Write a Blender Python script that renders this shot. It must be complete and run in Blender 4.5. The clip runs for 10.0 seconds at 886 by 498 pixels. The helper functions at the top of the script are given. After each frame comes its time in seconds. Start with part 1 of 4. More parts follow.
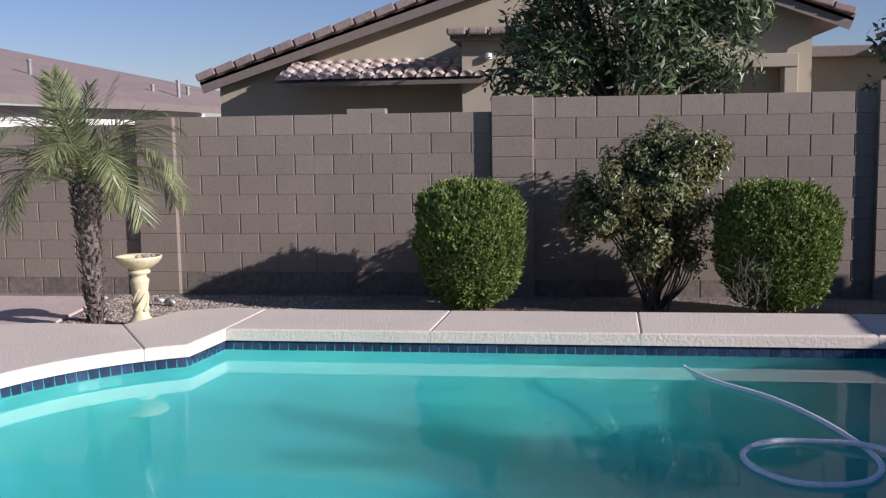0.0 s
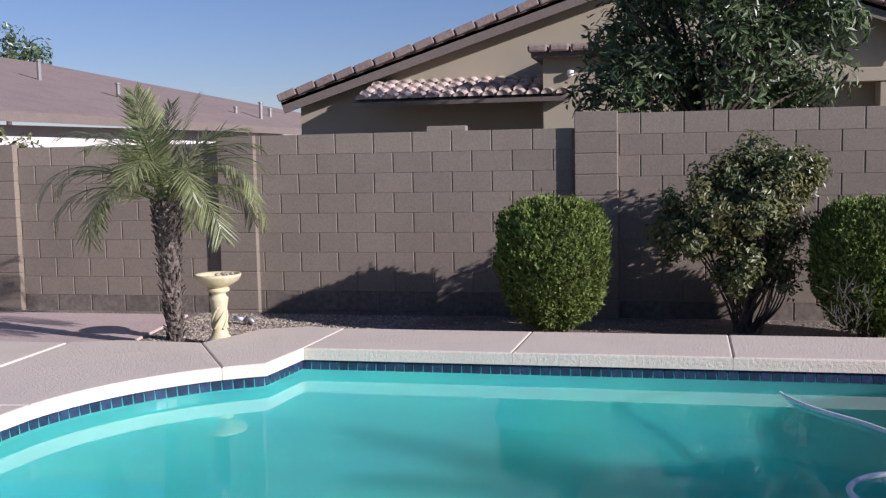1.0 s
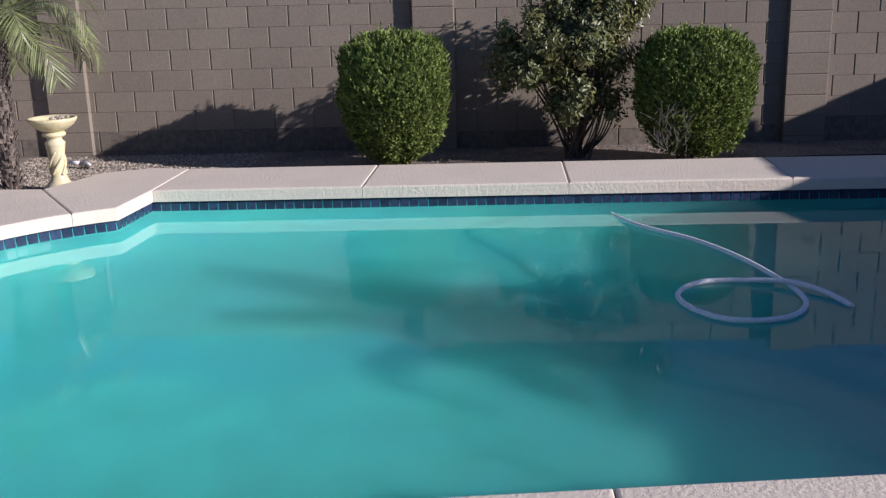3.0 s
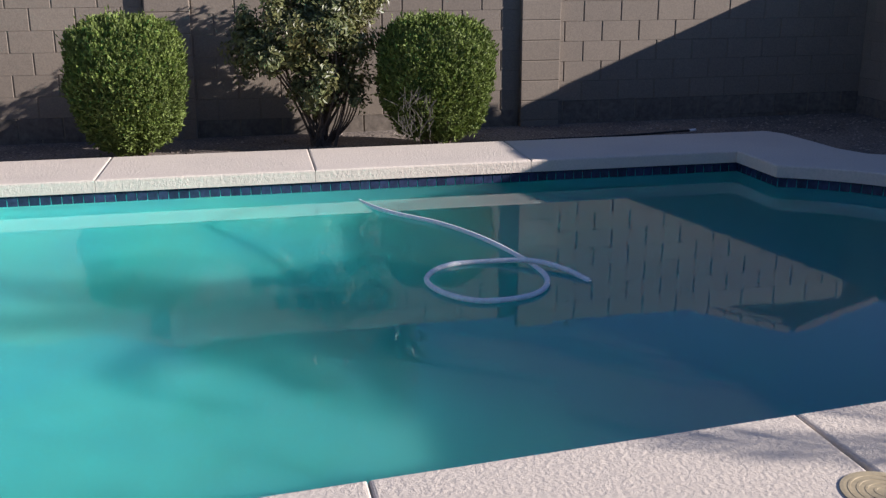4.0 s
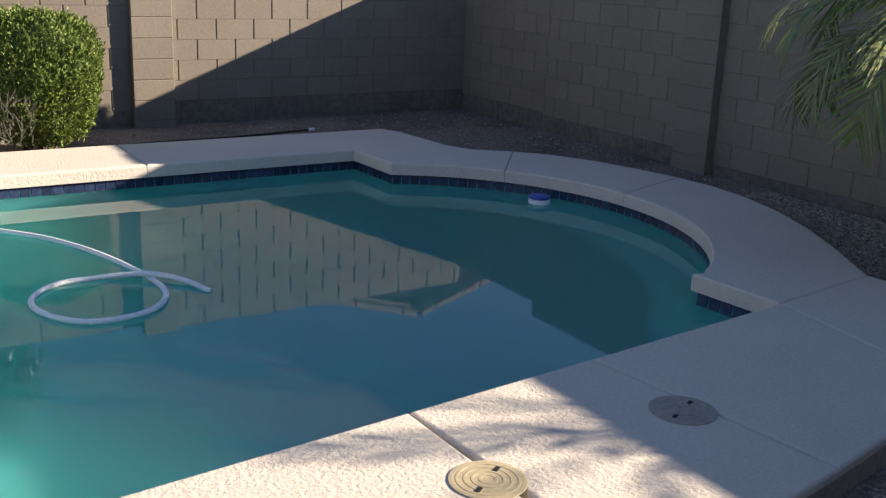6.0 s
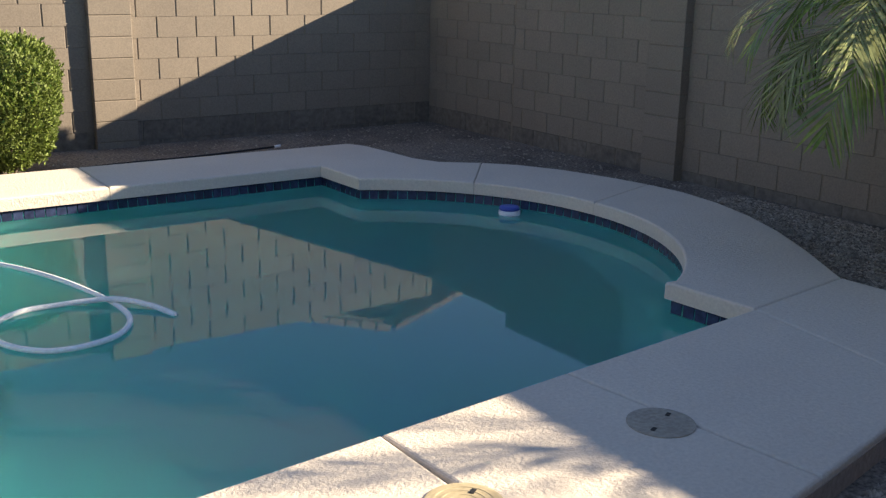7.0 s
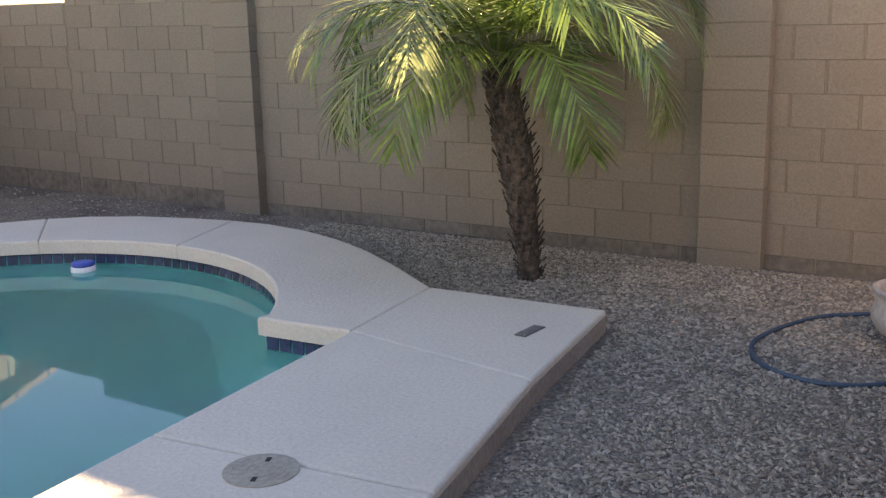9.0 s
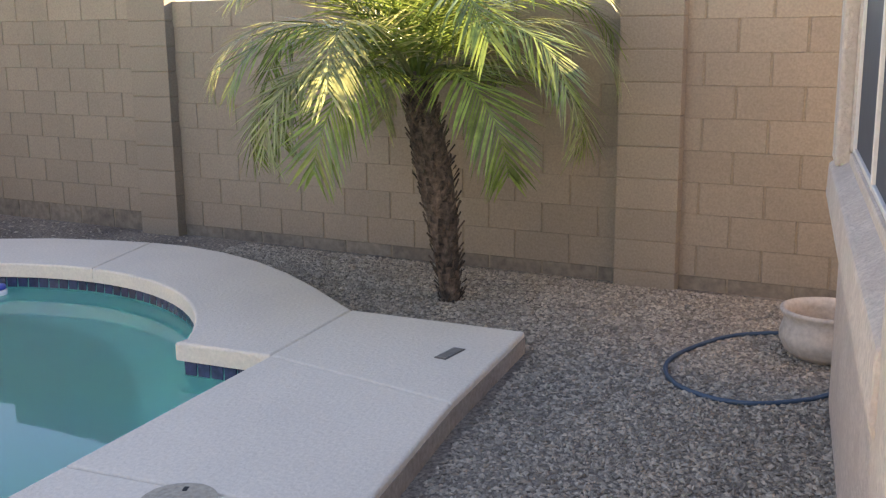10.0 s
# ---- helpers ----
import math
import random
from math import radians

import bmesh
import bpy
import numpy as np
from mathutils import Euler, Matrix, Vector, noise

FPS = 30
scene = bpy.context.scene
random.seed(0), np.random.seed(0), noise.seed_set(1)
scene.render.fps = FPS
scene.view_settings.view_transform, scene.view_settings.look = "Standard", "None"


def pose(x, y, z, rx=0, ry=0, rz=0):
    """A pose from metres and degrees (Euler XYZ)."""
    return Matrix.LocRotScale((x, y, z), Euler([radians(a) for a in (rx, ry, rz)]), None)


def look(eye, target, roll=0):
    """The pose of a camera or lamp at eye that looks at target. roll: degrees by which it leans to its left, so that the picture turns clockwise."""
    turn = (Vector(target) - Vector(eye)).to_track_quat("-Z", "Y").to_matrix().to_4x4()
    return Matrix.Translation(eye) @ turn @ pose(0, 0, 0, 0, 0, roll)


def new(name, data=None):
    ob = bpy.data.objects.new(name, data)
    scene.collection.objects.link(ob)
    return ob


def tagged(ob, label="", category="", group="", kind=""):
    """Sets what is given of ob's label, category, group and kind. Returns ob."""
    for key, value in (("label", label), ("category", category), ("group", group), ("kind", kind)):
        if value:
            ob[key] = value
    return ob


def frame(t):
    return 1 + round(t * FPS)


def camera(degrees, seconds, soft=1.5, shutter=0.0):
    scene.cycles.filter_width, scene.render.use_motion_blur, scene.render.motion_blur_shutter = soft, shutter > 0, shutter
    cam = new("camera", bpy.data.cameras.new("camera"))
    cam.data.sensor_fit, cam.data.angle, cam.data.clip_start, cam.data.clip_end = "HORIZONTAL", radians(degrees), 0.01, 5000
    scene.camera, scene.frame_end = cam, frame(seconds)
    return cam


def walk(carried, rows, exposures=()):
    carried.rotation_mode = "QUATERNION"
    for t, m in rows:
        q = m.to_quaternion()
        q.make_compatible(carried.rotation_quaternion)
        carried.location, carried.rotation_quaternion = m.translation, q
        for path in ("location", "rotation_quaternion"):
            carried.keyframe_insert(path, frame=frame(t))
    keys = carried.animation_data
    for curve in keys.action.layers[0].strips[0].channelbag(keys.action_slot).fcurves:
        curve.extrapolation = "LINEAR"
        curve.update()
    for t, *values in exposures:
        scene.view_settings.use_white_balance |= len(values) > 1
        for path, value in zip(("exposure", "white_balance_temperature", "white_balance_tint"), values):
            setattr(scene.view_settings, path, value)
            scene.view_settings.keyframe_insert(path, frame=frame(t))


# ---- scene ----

# ---- camera ----
cam = camera(47.14, 10.0, 1.3)
PATH = [
    (0, (4.120, -10.205, 1.574), (3.437, -5.286, 0.990), -0.93),
    (0.5, (4.036, -10.059, 1.532), (3.141, -5.164, 1.049), -0.77),
    (1, (4.064, -10.006, 1.530), (3.002, -5.143, 1.058), -1.19),
    (1.5, (4.002, -10.026, 1.527), (2.924, -5.189, 0.863), -1.22),
    (2, (3.994, -10.121, 1.505), (2.994, -5.318, 0.539), -1.39),
    (2.2, (3.991, -10.145, 1.503), (3.073, -5.350, 0.428), -1.64),
    (3.3, (3.843, -10.291, 1.642), (4.000, -5.478, 0.298), -1.29),
    (3.5, (3.862, -10.270, 1.626), (4.249, -5.473, 0.270), -1.09),
    (4, (3.915, -10.160, 1.583), (4.917, -5.462, 0.198), -0.19),
    (4.5, (3.994, -10.104, 1.558), (5.593, -5.573, 0.175), 0.51),
    (5, (3.917, -10.178, 1.635), (6.117, -5.914, 0.230), 2.14),
    (5.5, (4.009, -10.141, 1.612), (6.517, -6.041, 0.234), 2.75),
    (5.7, (4.011, -10.142, 1.634), (6.591, -6.089, 0.250), 3.03),
    (6.8, (4.096, -10.081, 1.662), (6.812, -6.114, 0.292), 0.76),
    (7, (4.094, -10.067, 1.643), (6.838, -6.104, 0.313), 1.01),
    (7.5, (4.110, -10.039, 1.625), (7.044, -6.192, 0.362), 0.12),
    (8, (4.173, -10.017, 1.614), (7.459, -6.447, 0.405), -0.94),
    (8.5, (4.326, -9.956, 1.553), (8.034, -6.807, 0.398), -0.94),
    (9, (4.448, -9.910, 1.493), (8.541, -7.265, 0.376), -1.33),
    (9.5, (4.427, -9.954, 1.530), (8.756, -7.726, 0.390), -0.64),
    (10, (4.438, -9.937, 1.530), (8.737, -7.608, 0.488), -0.62),
]

EXPOSURES = [(0, 0.36, 5900, 23), (1, 0.33, 5850, 23), (2.2, 0.20, 5850, 23), (3.5, 0.48, 6050, 20), (4.5, 0.90, 6300, 18), (5.5, 1.27, 6950, 15), (7, 1.68, 7850, 12), (7.5, 2.0, 8350, 12), (8.5, 2.78, 10100, 17), (10, 3.31, 11300, 20)]
walk(cam, [(t, look(e, g, r)) for t, e, g, r in PATH], EXPOSURES)

# ---- light ----
SUN_WAY = Vector((-1.0, 0.37, -0.409)).normalized()
sun_data = bpy.data.lights.new("sun", "SUN")
sun_data.energy, sun_data.angle, sun_data.color = 5.0, radians(0.5), (1.0, 0.93, 0.82)
sun = new("sun", sun_data)
sun.rotation_euler = SUN_WAY.to_track_quat("-Z", "Y").to_euler()
world = bpy.data.worlds.new("sky")
scene.world = world
world.use_nodes = True
wn = world.node_tree.nodes
sky = wn.new("ShaderNodeTexSky")
sky.sky_type, sky.sun_disc = "NISHITA", False
sky.air_density, sky.dust_density, sky.ozone_density = 1.0, 0.0, 3.2
sky.sun_elevation, sky.sun_rotation = radians(20.5), math.atan2(1.0, -0.37)
wn["Background"].inputs["Strength"].default_value = 0.059
haze = wn.new("ShaderNodeMix")
haze.data_type, haze.blend_type = "RGBA", "MULTIPLY"
haze.inputs[0].default_value, haze.inputs[7].default_value = 1.0, (1.03, 1.0, 1.12, 1)
world.node_tree.links.new(sky.outputs[0], haze.inputs[6])
world.node_tree.links.new(haze.outputs[2], wn["Background"].inputs["Color"])


# ---- materials ----
def material(name, colour, rough=0.8, spread=0.12, grain=40.0, bump=0.3, depth=0.004, big=2.0, second=None, island=0.0, piece=0.0,
             metal=0.0, through_light=0.0, spec=0.5, fine=0.0):
    """A surface with fine grain, broad stains and relief; second is a stain colour, island and piece vary it leaf by leaf and piece by piece."""
    m = bpy.data.materials.new(name)
    m.use_nodes = True
    n, l = m.node_tree.nodes, m.node_tree.links
    b = n["Principled BSDF"]
    b.inputs["Roughness"].default_value, b.inputs["Metallic"].default_value = rough, metal
    b.inputs["Specular IOR Level"].default_value = spec
    co = n.new("ShaderNodeTexCoord")
    geo = n.new("ShaderNodeNewGeometry")

    def noisy(scale, detail=6.0):
        x = n.new("ShaderNodeTexNoise")
        x.inputs["Scale"].default_value, x.inputs["Detail"].default_value, x.inputs["Roughness"].default_value = scale, detail, 0.62
        l.new(geo.outputs["Position"], x.inputs["Vector"])
        return x.outputs["Fac"]

    small, broad = noisy(grain), noisy(big, 4.0)
    ramp = n.new("ShaderNodeValToRGB")
    e = ramp.color_ramp.elements
    dark = [max(0.0, c * (1 - spread * 1.6)) for c in colour]
    light = [min(1.0, c * (1 + spread * 1.4)) for c in colour]
    e[0].position, e[0].color, e[1].position, e[1].color = 0.3, (*dark, 1), 0.7, (*light, 1)
    l.new(small, ramp.inputs[0])
    colour_out = ramp.outputs[0]
    mix = n.new("ShaderNodeMix")
    mix.data_type = "RGBA"
    curve = n.new("ShaderNodeMapRange")
    curve.inputs[1].default_value, curve.inputs[2].default_value = 0.42, 0.68
    l.new(broad, curve.inputs[0])
    l.new(curve.outputs[0], mix.inputs[0])
    l.new(colour_out, mix.inputs[6])
    if second:
        mix.inputs[7].default_value = (*second, 1)
    else:
        mul = n.new("ShaderNodeMix")
        mul.data_type, mul.blend_type = "RGBA", "MULTIPLY"
        mul.inputs[0].default_value = 1.0
        mul.inputs[7].default_value = (1 - spread, 1 - spread, 1 - spread * 0.9, 1)
        l.new(colour_out, mul.inputs[6])
        l.new(mul.outputs[2], mix.inputs[7])
    colour_out = mix.outputs[2]
    if island or piece:
        hsv = n.new("ShaderNodeHueSaturation")
        rng = n.new("ShaderNodeMapRange")
        amount = island or piece
        rng.inputs[3].default_value, rng.inputs[4].default_value = 1 - amount, 1 + amount
        info = n.new("ShaderNodeObjectInfo") if piece else None
        l.new(info.outputs["Random"] if piece else geo.outputs["Random Per Island"], rng.inputs[0])
        l.new(rng.outputs[0], hsv.inputs["Value"])
        l.new(colour_out, hsv.inputs["Color"])
        colour_out = hsv.outputs[0]
    l.new(colour_out, b.inputs["Base Color"])
    if bump:
        bm_node = n.new("ShaderNodeBump")
        bm_node.inputs["Strength"].default_value, bm_node.inputs["Distance"].default_value = bump, depth
        l.new(noisy(fine or grain), bm_node.inputs["Height"])
        l.new(bm_node.outputs[0], b.inputs["Normal"])
    if through_light:
        tr = n.new("ShaderNodeBsdfTranslucent")
        l.new(colour_out, tr.inputs["Color"])
        ms = n.new("ShaderNodeMixShader")
        ms.inputs[0].default_value = through_light
        l.new(b.outputs[0], ms.inputs[1])
        l.new(tr.outputs[0], ms.inputs[2])
        l.new(ms.outputs[0], n["Material Output"].inputs["Surface"])
    return m


MAT_DECK = material("textured_concrete_deck", (0.69, 0.605, 0.505), 0.85, 0.06, 55, 0.5, 0.015, 1.3, fine=44)
MAT_FOOTING = material("brown_concrete_edge", (0.36, 0.29, 0.245), 0.9, 0.15, 40, 0.6, 0.006, 2.0)
MAT_PINK = material("pink_concrete", (0.56, 0.445, 0.40), 0.85, 0.12, 45, 0.5, 0.008, 1.0)
MAT_BLOCK = material("painted_block", (0.236, 0.198, 0.157), 0.9, 0.10, 70, 0.6, 0.004, 1.1, piece=0.05)
MAT_BLOCK_TOP = material("bare_grey_block", (0.264, 0.222, 0.175), 0.9, 0.10, 70, 0.6, 0.004, 1.1, piece=0.06)
# Darker blocks for the lowest course of the walls.
MAT_BLOCK_BASE = material("dark_base_block", (0.182, 0.155, 0.126), 0.95, 0.2, 16, 0.6, 0.004, 1.6, piece=0.08)
MAT_JOINT = material("mortar_joint", (0.225, 0.185, 0.14), 0.95, 0.12, 60, 0.5, 0.004, 1.0)
MAT_GRAVEL = material("gravel_ground", (0.27, 0.225, 0.185), 0.95, 0.45, 42, 1.0, 0.03, 1.4, fine=38)
MAT_STONE = material("gravel_stone", (0.335, 0.285, 0.23), 0.9, 0.2, 60, 0.4, 0.004, 3.0, island=0.42)
MAT_TILE = material("blue_glazed_tile", (0.030, 0.042, 0.09), 0.2, 0.25, 25, 0.1, 0.002, 6.0, piece=0.3)
MAT_GROUT = material("tile_grout", (0.11, 0.12, 0.15), 0.8, 0.1, 60, 0.3, 0.002)
def cloudy_plaster(name, colour, second):
    """Pool plaster under milky water: part of its light spreads sideways."""
    m = material(name, colour, 0.8, 0.08, 3, 0.0, 0.0, 0.8, second=second, spec=0.0)
    b = m.node_tree.nodes["Principled BSDF"]
    b.subsurface_method = "BURLEY"
    b.inputs["Subsurface Weight"].default_value, b.inputs["Subsurface Scale"].default_value = 0.75, 1.0
    b.inputs["Subsurface Radius"].default_value = (0.3, 2.8, 3.0)
    return m


MAT_PLASTER = cloudy_plaster("pool_plaster", (0.09, 0.465, 0.42), (0.07, 0.40, 0.43))
MAT_HEDGE = material("hedge_leaf", (0.165, 0.222, 0.046), 0.65, 0.2, 30, 0, 0, 3, island=0.45, through_light=0.18)
MAT_SHRUB = material("shrub_leaf", (0.13, 0.155, 0.062), 0.4, 0.25, 30, 0, 0, 3, second=(0.19, 0.17, 0.055), island=0.5, through_light=0.3)
MAT_TREE = material("tree_leaf", (0.10, 0.145, 0.06), 0.33, 0.2, 20, 0, 0, 2, island=0.5, through_light=0.28)
MAT_FROND = material("palm_frond", (0.29, 0.325, 0.15), 0.3, 0.2, 20, 0, 0, 2, island=0.35, through_light=0.45)
MAT_FROND_BRIGHT = material("yellow_green_palm_frond", (0.20, 0.285, 0.075), 0.22, 0.2, 20, 0, 0, 2, island=0.45, through_light=0.34)
MAT_RACHIS = material("palm_rachis", (0.22, 0.26, 0.10), 0.5, 0.2, 20, 0, 0, 2)
MAT_BARK = material("palm_bark", (0.135, 0.108, 0.09), 0.95, 0.4, 35, 1.0, 0.02, 8, island=0.45)
MAT_BARK_DARK = material("dark_palm_bark", (0.088, 0.065, 0.05), 0.95, 0.4, 35, 1.0, 0.02, 8, island=0.5)
MAT_TWIG = material("dry_grey_twig", (0.17, 0.155, 0.13), 0.9, 0.2, 60, 0, 0, 6)
MAT_WOOD = material("branch_bark", (0.13, 0.10, 0.075), 0.9, 0.3, 40, 0.8, 0.01, 6)
MAT_STUCCO = material("tan_stucco", (0.42, 0.37, 0.27), 0.92, 0.08, 80, 0.6, 0.006, 0.8)
MAT_STUCCO_PALE = material("pale_stucco", (0.53, 0.45, 0.39), 0.92, 0.14, 45, 1.0, 0.012, 5.0, second=(0.47, 0.39, 0.335))
MAT_STUCCO_WHITE = material("white_stucco", (0.72, 0.68, 0.64), 0.92, 0.06, 70, 0.6, 0.006, 0.9)
MAT_ROOF = material("concrete_roof_tile", (0.30, 0.23, 0.20), 0.9, 0.15, 20, 0.5, 0.01, 1.0, island=0.15)
MAT_CLAY = material("clay_barrel_tile", (0.60, 0.50, 0.44), 0.85, 0.2, 25, 0.4, 0.006, 2.0, piece=0.25)
MAT_FASCIA = material("brown_fascia", (0.20, 0.165, 0.14), 0.8, 0.1, 30, 0.2, 0.003)
MAT_BATH = material("glazed_yellow_ceramic", (0.68, 0.60, 0.36), 0.45, 0.12, 18, 0.3, 0.004, 6, second=(0.55, 0.50, 0.34))
MAT_POT = material("pale_clay", (0.44, 0.395, 0.35), 0.8, 0.12, 30, 0.3, 0.004, 5)
MAT_HOSE = material("white_pool_hose", (0.88, 0.89, 0.86), 0.5, 0.06, 40, 0.2, 0.003)
MAT_HOSE_BLUE = material("dark_blue_hose", (0.035, 0.075, 0.12), 0.5, 0.1, 40, 0.1, 0.002)
MAT_LID = material("tan_plastic_lid", (0.50, 0.41, 0.25), 0.6, 0.1, 50, 0.2, 0.002, 8)
# Darker, greyer plastic for the second lid.
MAT_LID_DULL = material("grey_tan_plastic_lid", (0.38, 0.33, 0.26), 0.7, 0.15, 50, 0.2, 0.002, 8)
MAT_DARK = material("near_black", (0.012, 0.012, 0.013), 0.7, 0.1, 30, 0, 0)
MAT_GRATE = material("drain_grate", (0.12, 0.11, 0.10), 0.7, 0.2, 60, 0.3, 0.002)
MAT_WHITE = material("white_plastic", (0.78, 0.78, 0.78), 0.4, 0.04, 40, 0, 0)
MAT_BLUE = material("blue_plastic", (0.03, 0.08, 0.40), 0.4, 0.06, 40, 0, 0)
MAT_METAL = material("grey_metal", (0.32, 0.31, 0.30), 0.5, 0.1, 40, 0.1, 0.002, metal=0.6)
MAT_FRAME = material("window_frame", (0.62, 0.58, 0.54), 0.5, 0.05, 60, 0.1, 0.001)


def cloudy_water():
    """A mirror-smooth surface over slightly cloudy water that softens the basin below and takes out its red."""
    m = bpy.data.materials.new("pool_water")
    m.use_nodes = True
    n, l = m.node_tree.nodes, m.node_tree.links
    n.remove(n["Principled BSDF"])
    geo = n.new("ShaderNodeNewGeometry")
    x = n.new("ShaderNodeTexNoise")
    x.inputs["Scale"].default_value, x.inputs["Detail"].default_value = 3.5, 2.0
    l.new(geo.outputs["Position"], x.inputs["Vector"])
    bump = n.new("ShaderNodeBump")
    bump.inputs["Strength"].default_value, bump.inputs["Distance"].default_value = 0.05, 0.006
    l.new(x.outputs["Fac"], bump.inputs["Height"])
    body, top, fres = n.new("ShaderNodeBsdfRefraction"), n.new("ShaderNodeBsdfGlossy"), n.new("ShaderNodeFresnel")
    body.inputs["Color"].default_value = (0.55, 0.98, 1.0, 1)
    body.inputs["Roughness"].default_value, body.inputs["IOR"].default_value = 0.30, 1.33
    top.inputs["Color"].default_value, top.inputs["Roughness"].default_value = (0.95, 0.99, 1.0, 1), 0.03
    fres.inputs["IOR"].default_value = 1.33
    mix, cloud, haze = n.new("ShaderNodeMixShader"), n.new("ShaderNodeMixShader"), n.new("ShaderNodeBsdfDiffuse")
    haze.inputs["Color"].default_value = (0.50, 0.36, 0.38, 1)
    cloud.inputs[0].default_value = 0.035
    l.new(body.outputs[0], cloud.inputs[1])
    l.new(haze.outputs[0], cloud.inputs[2])
    for node in (top, fres):
        l.new(bump.outputs[0], node.inputs["Normal"])
    l.new(fres.outputs[0], mix.inputs[0])
    l.new(cloud.outputs[0], mix.inputs[1])
    l.new(top.outputs[0], mix.inputs[2])
    l.new(mix.outputs[0], n["Material Output"].inputs["Surface"])
    return m


MAT_WATER = cloudy_water()
MAT_GLASS = material("dark_insect_screen", (0.07, 0.08, 0.095), 0.6, 0.05, 10, 0, 0, spec=0.2)


# ---- mesh tools ----
def mesh_of(name, bm, mat, smooth=False):
    me = bpy.data.meshes.new(name)
    bm.normal_update()
    bm.to_mesh(me)
    bm.free()
    me.materials.append(mat)
    if smooth:
        for p in me.polygons:
            p.use_smooth = True
    return me


def part(name, bm, mat, parent=None, label="", smooth=False, kind=""):
    ob = new(name, mesh_of(name, bm, mat, smooth))
    ob.parent = parent
    return tagged(ob, label, kind=kind)


def raw(name, verts, faces, mat, parent=None, smooth=False):
    me = bpy.data.meshes.new(name)
    me.from_pydata([tuple(v) for v in verts], [], [tuple(f) for f in faces])
    me.materials.append(mat)
    if smooth:
        for p in me.polygons:
            p.use_smooth = True
    ob = new(name, me)
    ob.parent = parent
    return ob


def thing(name, at, label, category, group="", kind=""):
    ob = new(name)
    ob.matrix_basis = at if isinstance(at, Matrix) else pose(*at)
    return tagged(ob, label, category, group, kind)


def box(x0, y0, z0, x1, y1, z1, bevel=0.0, bm=None):
    bm = bm or bmesh.new()
    made = bmesh.ops.create_cube(bm, size=1.0)["verts"]
    for v in made:
        v.co = Vector(((x0 + x1) / 2 + v.co.x * (x1 - x0), (y0 + y1) / 2 + v.co.y * (y1 - y0), (z0 + z1) / 2 + v.co.z * (z1 - z0)))
    if bevel:
        edges = {e for v in made for e in v.link_edges}
        bmesh.ops.bevel(bm, geom=list(edges), offset=bevel, segments=2, affect="EDGES", profile=0.5)
    return bm


def prism(points, z0, z1, bevel=0.0, segments=3):
    """An upright block on a plan outline, with its top edge rounded."""
    bm = bmesh.new()
    bottom = [bm.verts.new((x, y, z0)) for x, y in points]
    top = [bm.verts.new((x, y, z1)) for x, y in points]
    n = len(points)
    bm.faces.new(top)
    bm.faces.new(bottom[::-1])
    for i in range(n):
        j = (i + 1) % n
        bm.faces.new((bottom[i], bottom[j], top[j], top[i]))
    bmesh.ops.recalc_face_normals(bm, faces=bm.faces)
    if bevel:
        edges = [e for e in bm.edges if all(abs(v.co.z - z1) < 1e-6 for v in e.verts)]
        bmesh.ops.bevel(bm, geom=edges, offset=bevel, segments=segments, affect="EDGES", profile=0.5)
    return bm


def lathe(profile, steps=32, bm=None, centre=(0, 0)):
    bm = bm or bmesh.new()
    rings = []
    for r, z in profile:
        rings.append([bm.verts.new((centre[0] + r * math.cos(2 * math.pi * k / steps), centre[1] + r * math.sin(2 * math.pi * k / steps), z)) for k in range(steps)])
    for a, b in zip(rings, rings[1:]):
        for k in range(steps):
            bm.faces.new((a[k], a[(k + 1) % steps], b[(k + 1) % steps], b[k]))
    for ring, flip in ((rings[0], True), (rings[-1], False)):
        bm.faces.new(ring[::-1] if flip else ring)
    return bm


def tube(points, radius, steps=8, bm=None):
    """A round bar along points; radius is a number or one for each point."""
    bm = bm or bmesh.new()
    points = [Vector(p) for p in points]
    radii = radius if isinstance(radius, (list, tuple)) else [radius] * len(points)
    rings = []
    side = None
    for i, p in enumerate(points):
        way = (points[min(i + 1, len(points) - 1)] - points[max(i - 1, 0)]).normalized()
        if side is None:
            side = way.orthogonal().normalized()
        side = (side - way * side.dot(way)).normalized()
        up = way.cross(side)
        rings.append([bm.verts.new(p + (side * math.cos(2 * math.pi * k / steps) + up * math.sin(2 * math.pi * k / steps)) * radii[i]) for k in range(steps)])
    for a, b in zip(rings, rings[1:]):
        for k in range(steps):
            bm.faces.new((a[k], a[(k + 1) % steps], b[(k + 1) % steps], b[k]))
    bm.faces.new(rings[0][::-1])
    bm.faces.new(rings[-1])
    return bm


def spline(points, per=8):
    """Points on a smooth line through the given ones."""
    p = [Vector(q) for q in points]
    p = [p[0] * 2 - p[1]] + p + [p[-1] * 2 - p[-2]]
    out = []
    for i in range(1, len(p) - 2):
        for k in range(per):
            t = k / per
            out.append(0.5 * (2 * p[i] + (p[i + 1] - p[i - 1]) * t + (2 * p[i - 1] - 5 * p[i] + 4 * p[i + 1] - p[i + 2]) * t * t
                              + (3 * p[i] - p[i - 1] - 3 * p[i + 1] + p[i + 2]) * t ** 3))
    return out + [p[-2]]


# ---- pool plan ----
def arc(cx, cy, r, a0, a1, n):
    return [(cx + r * math.cos(radians(a0 + (a1 - a0) * k / n)), cy + r * math.sin(radians(a0 + (a1 - a0) * k / n))) for k in range(n + 1)]


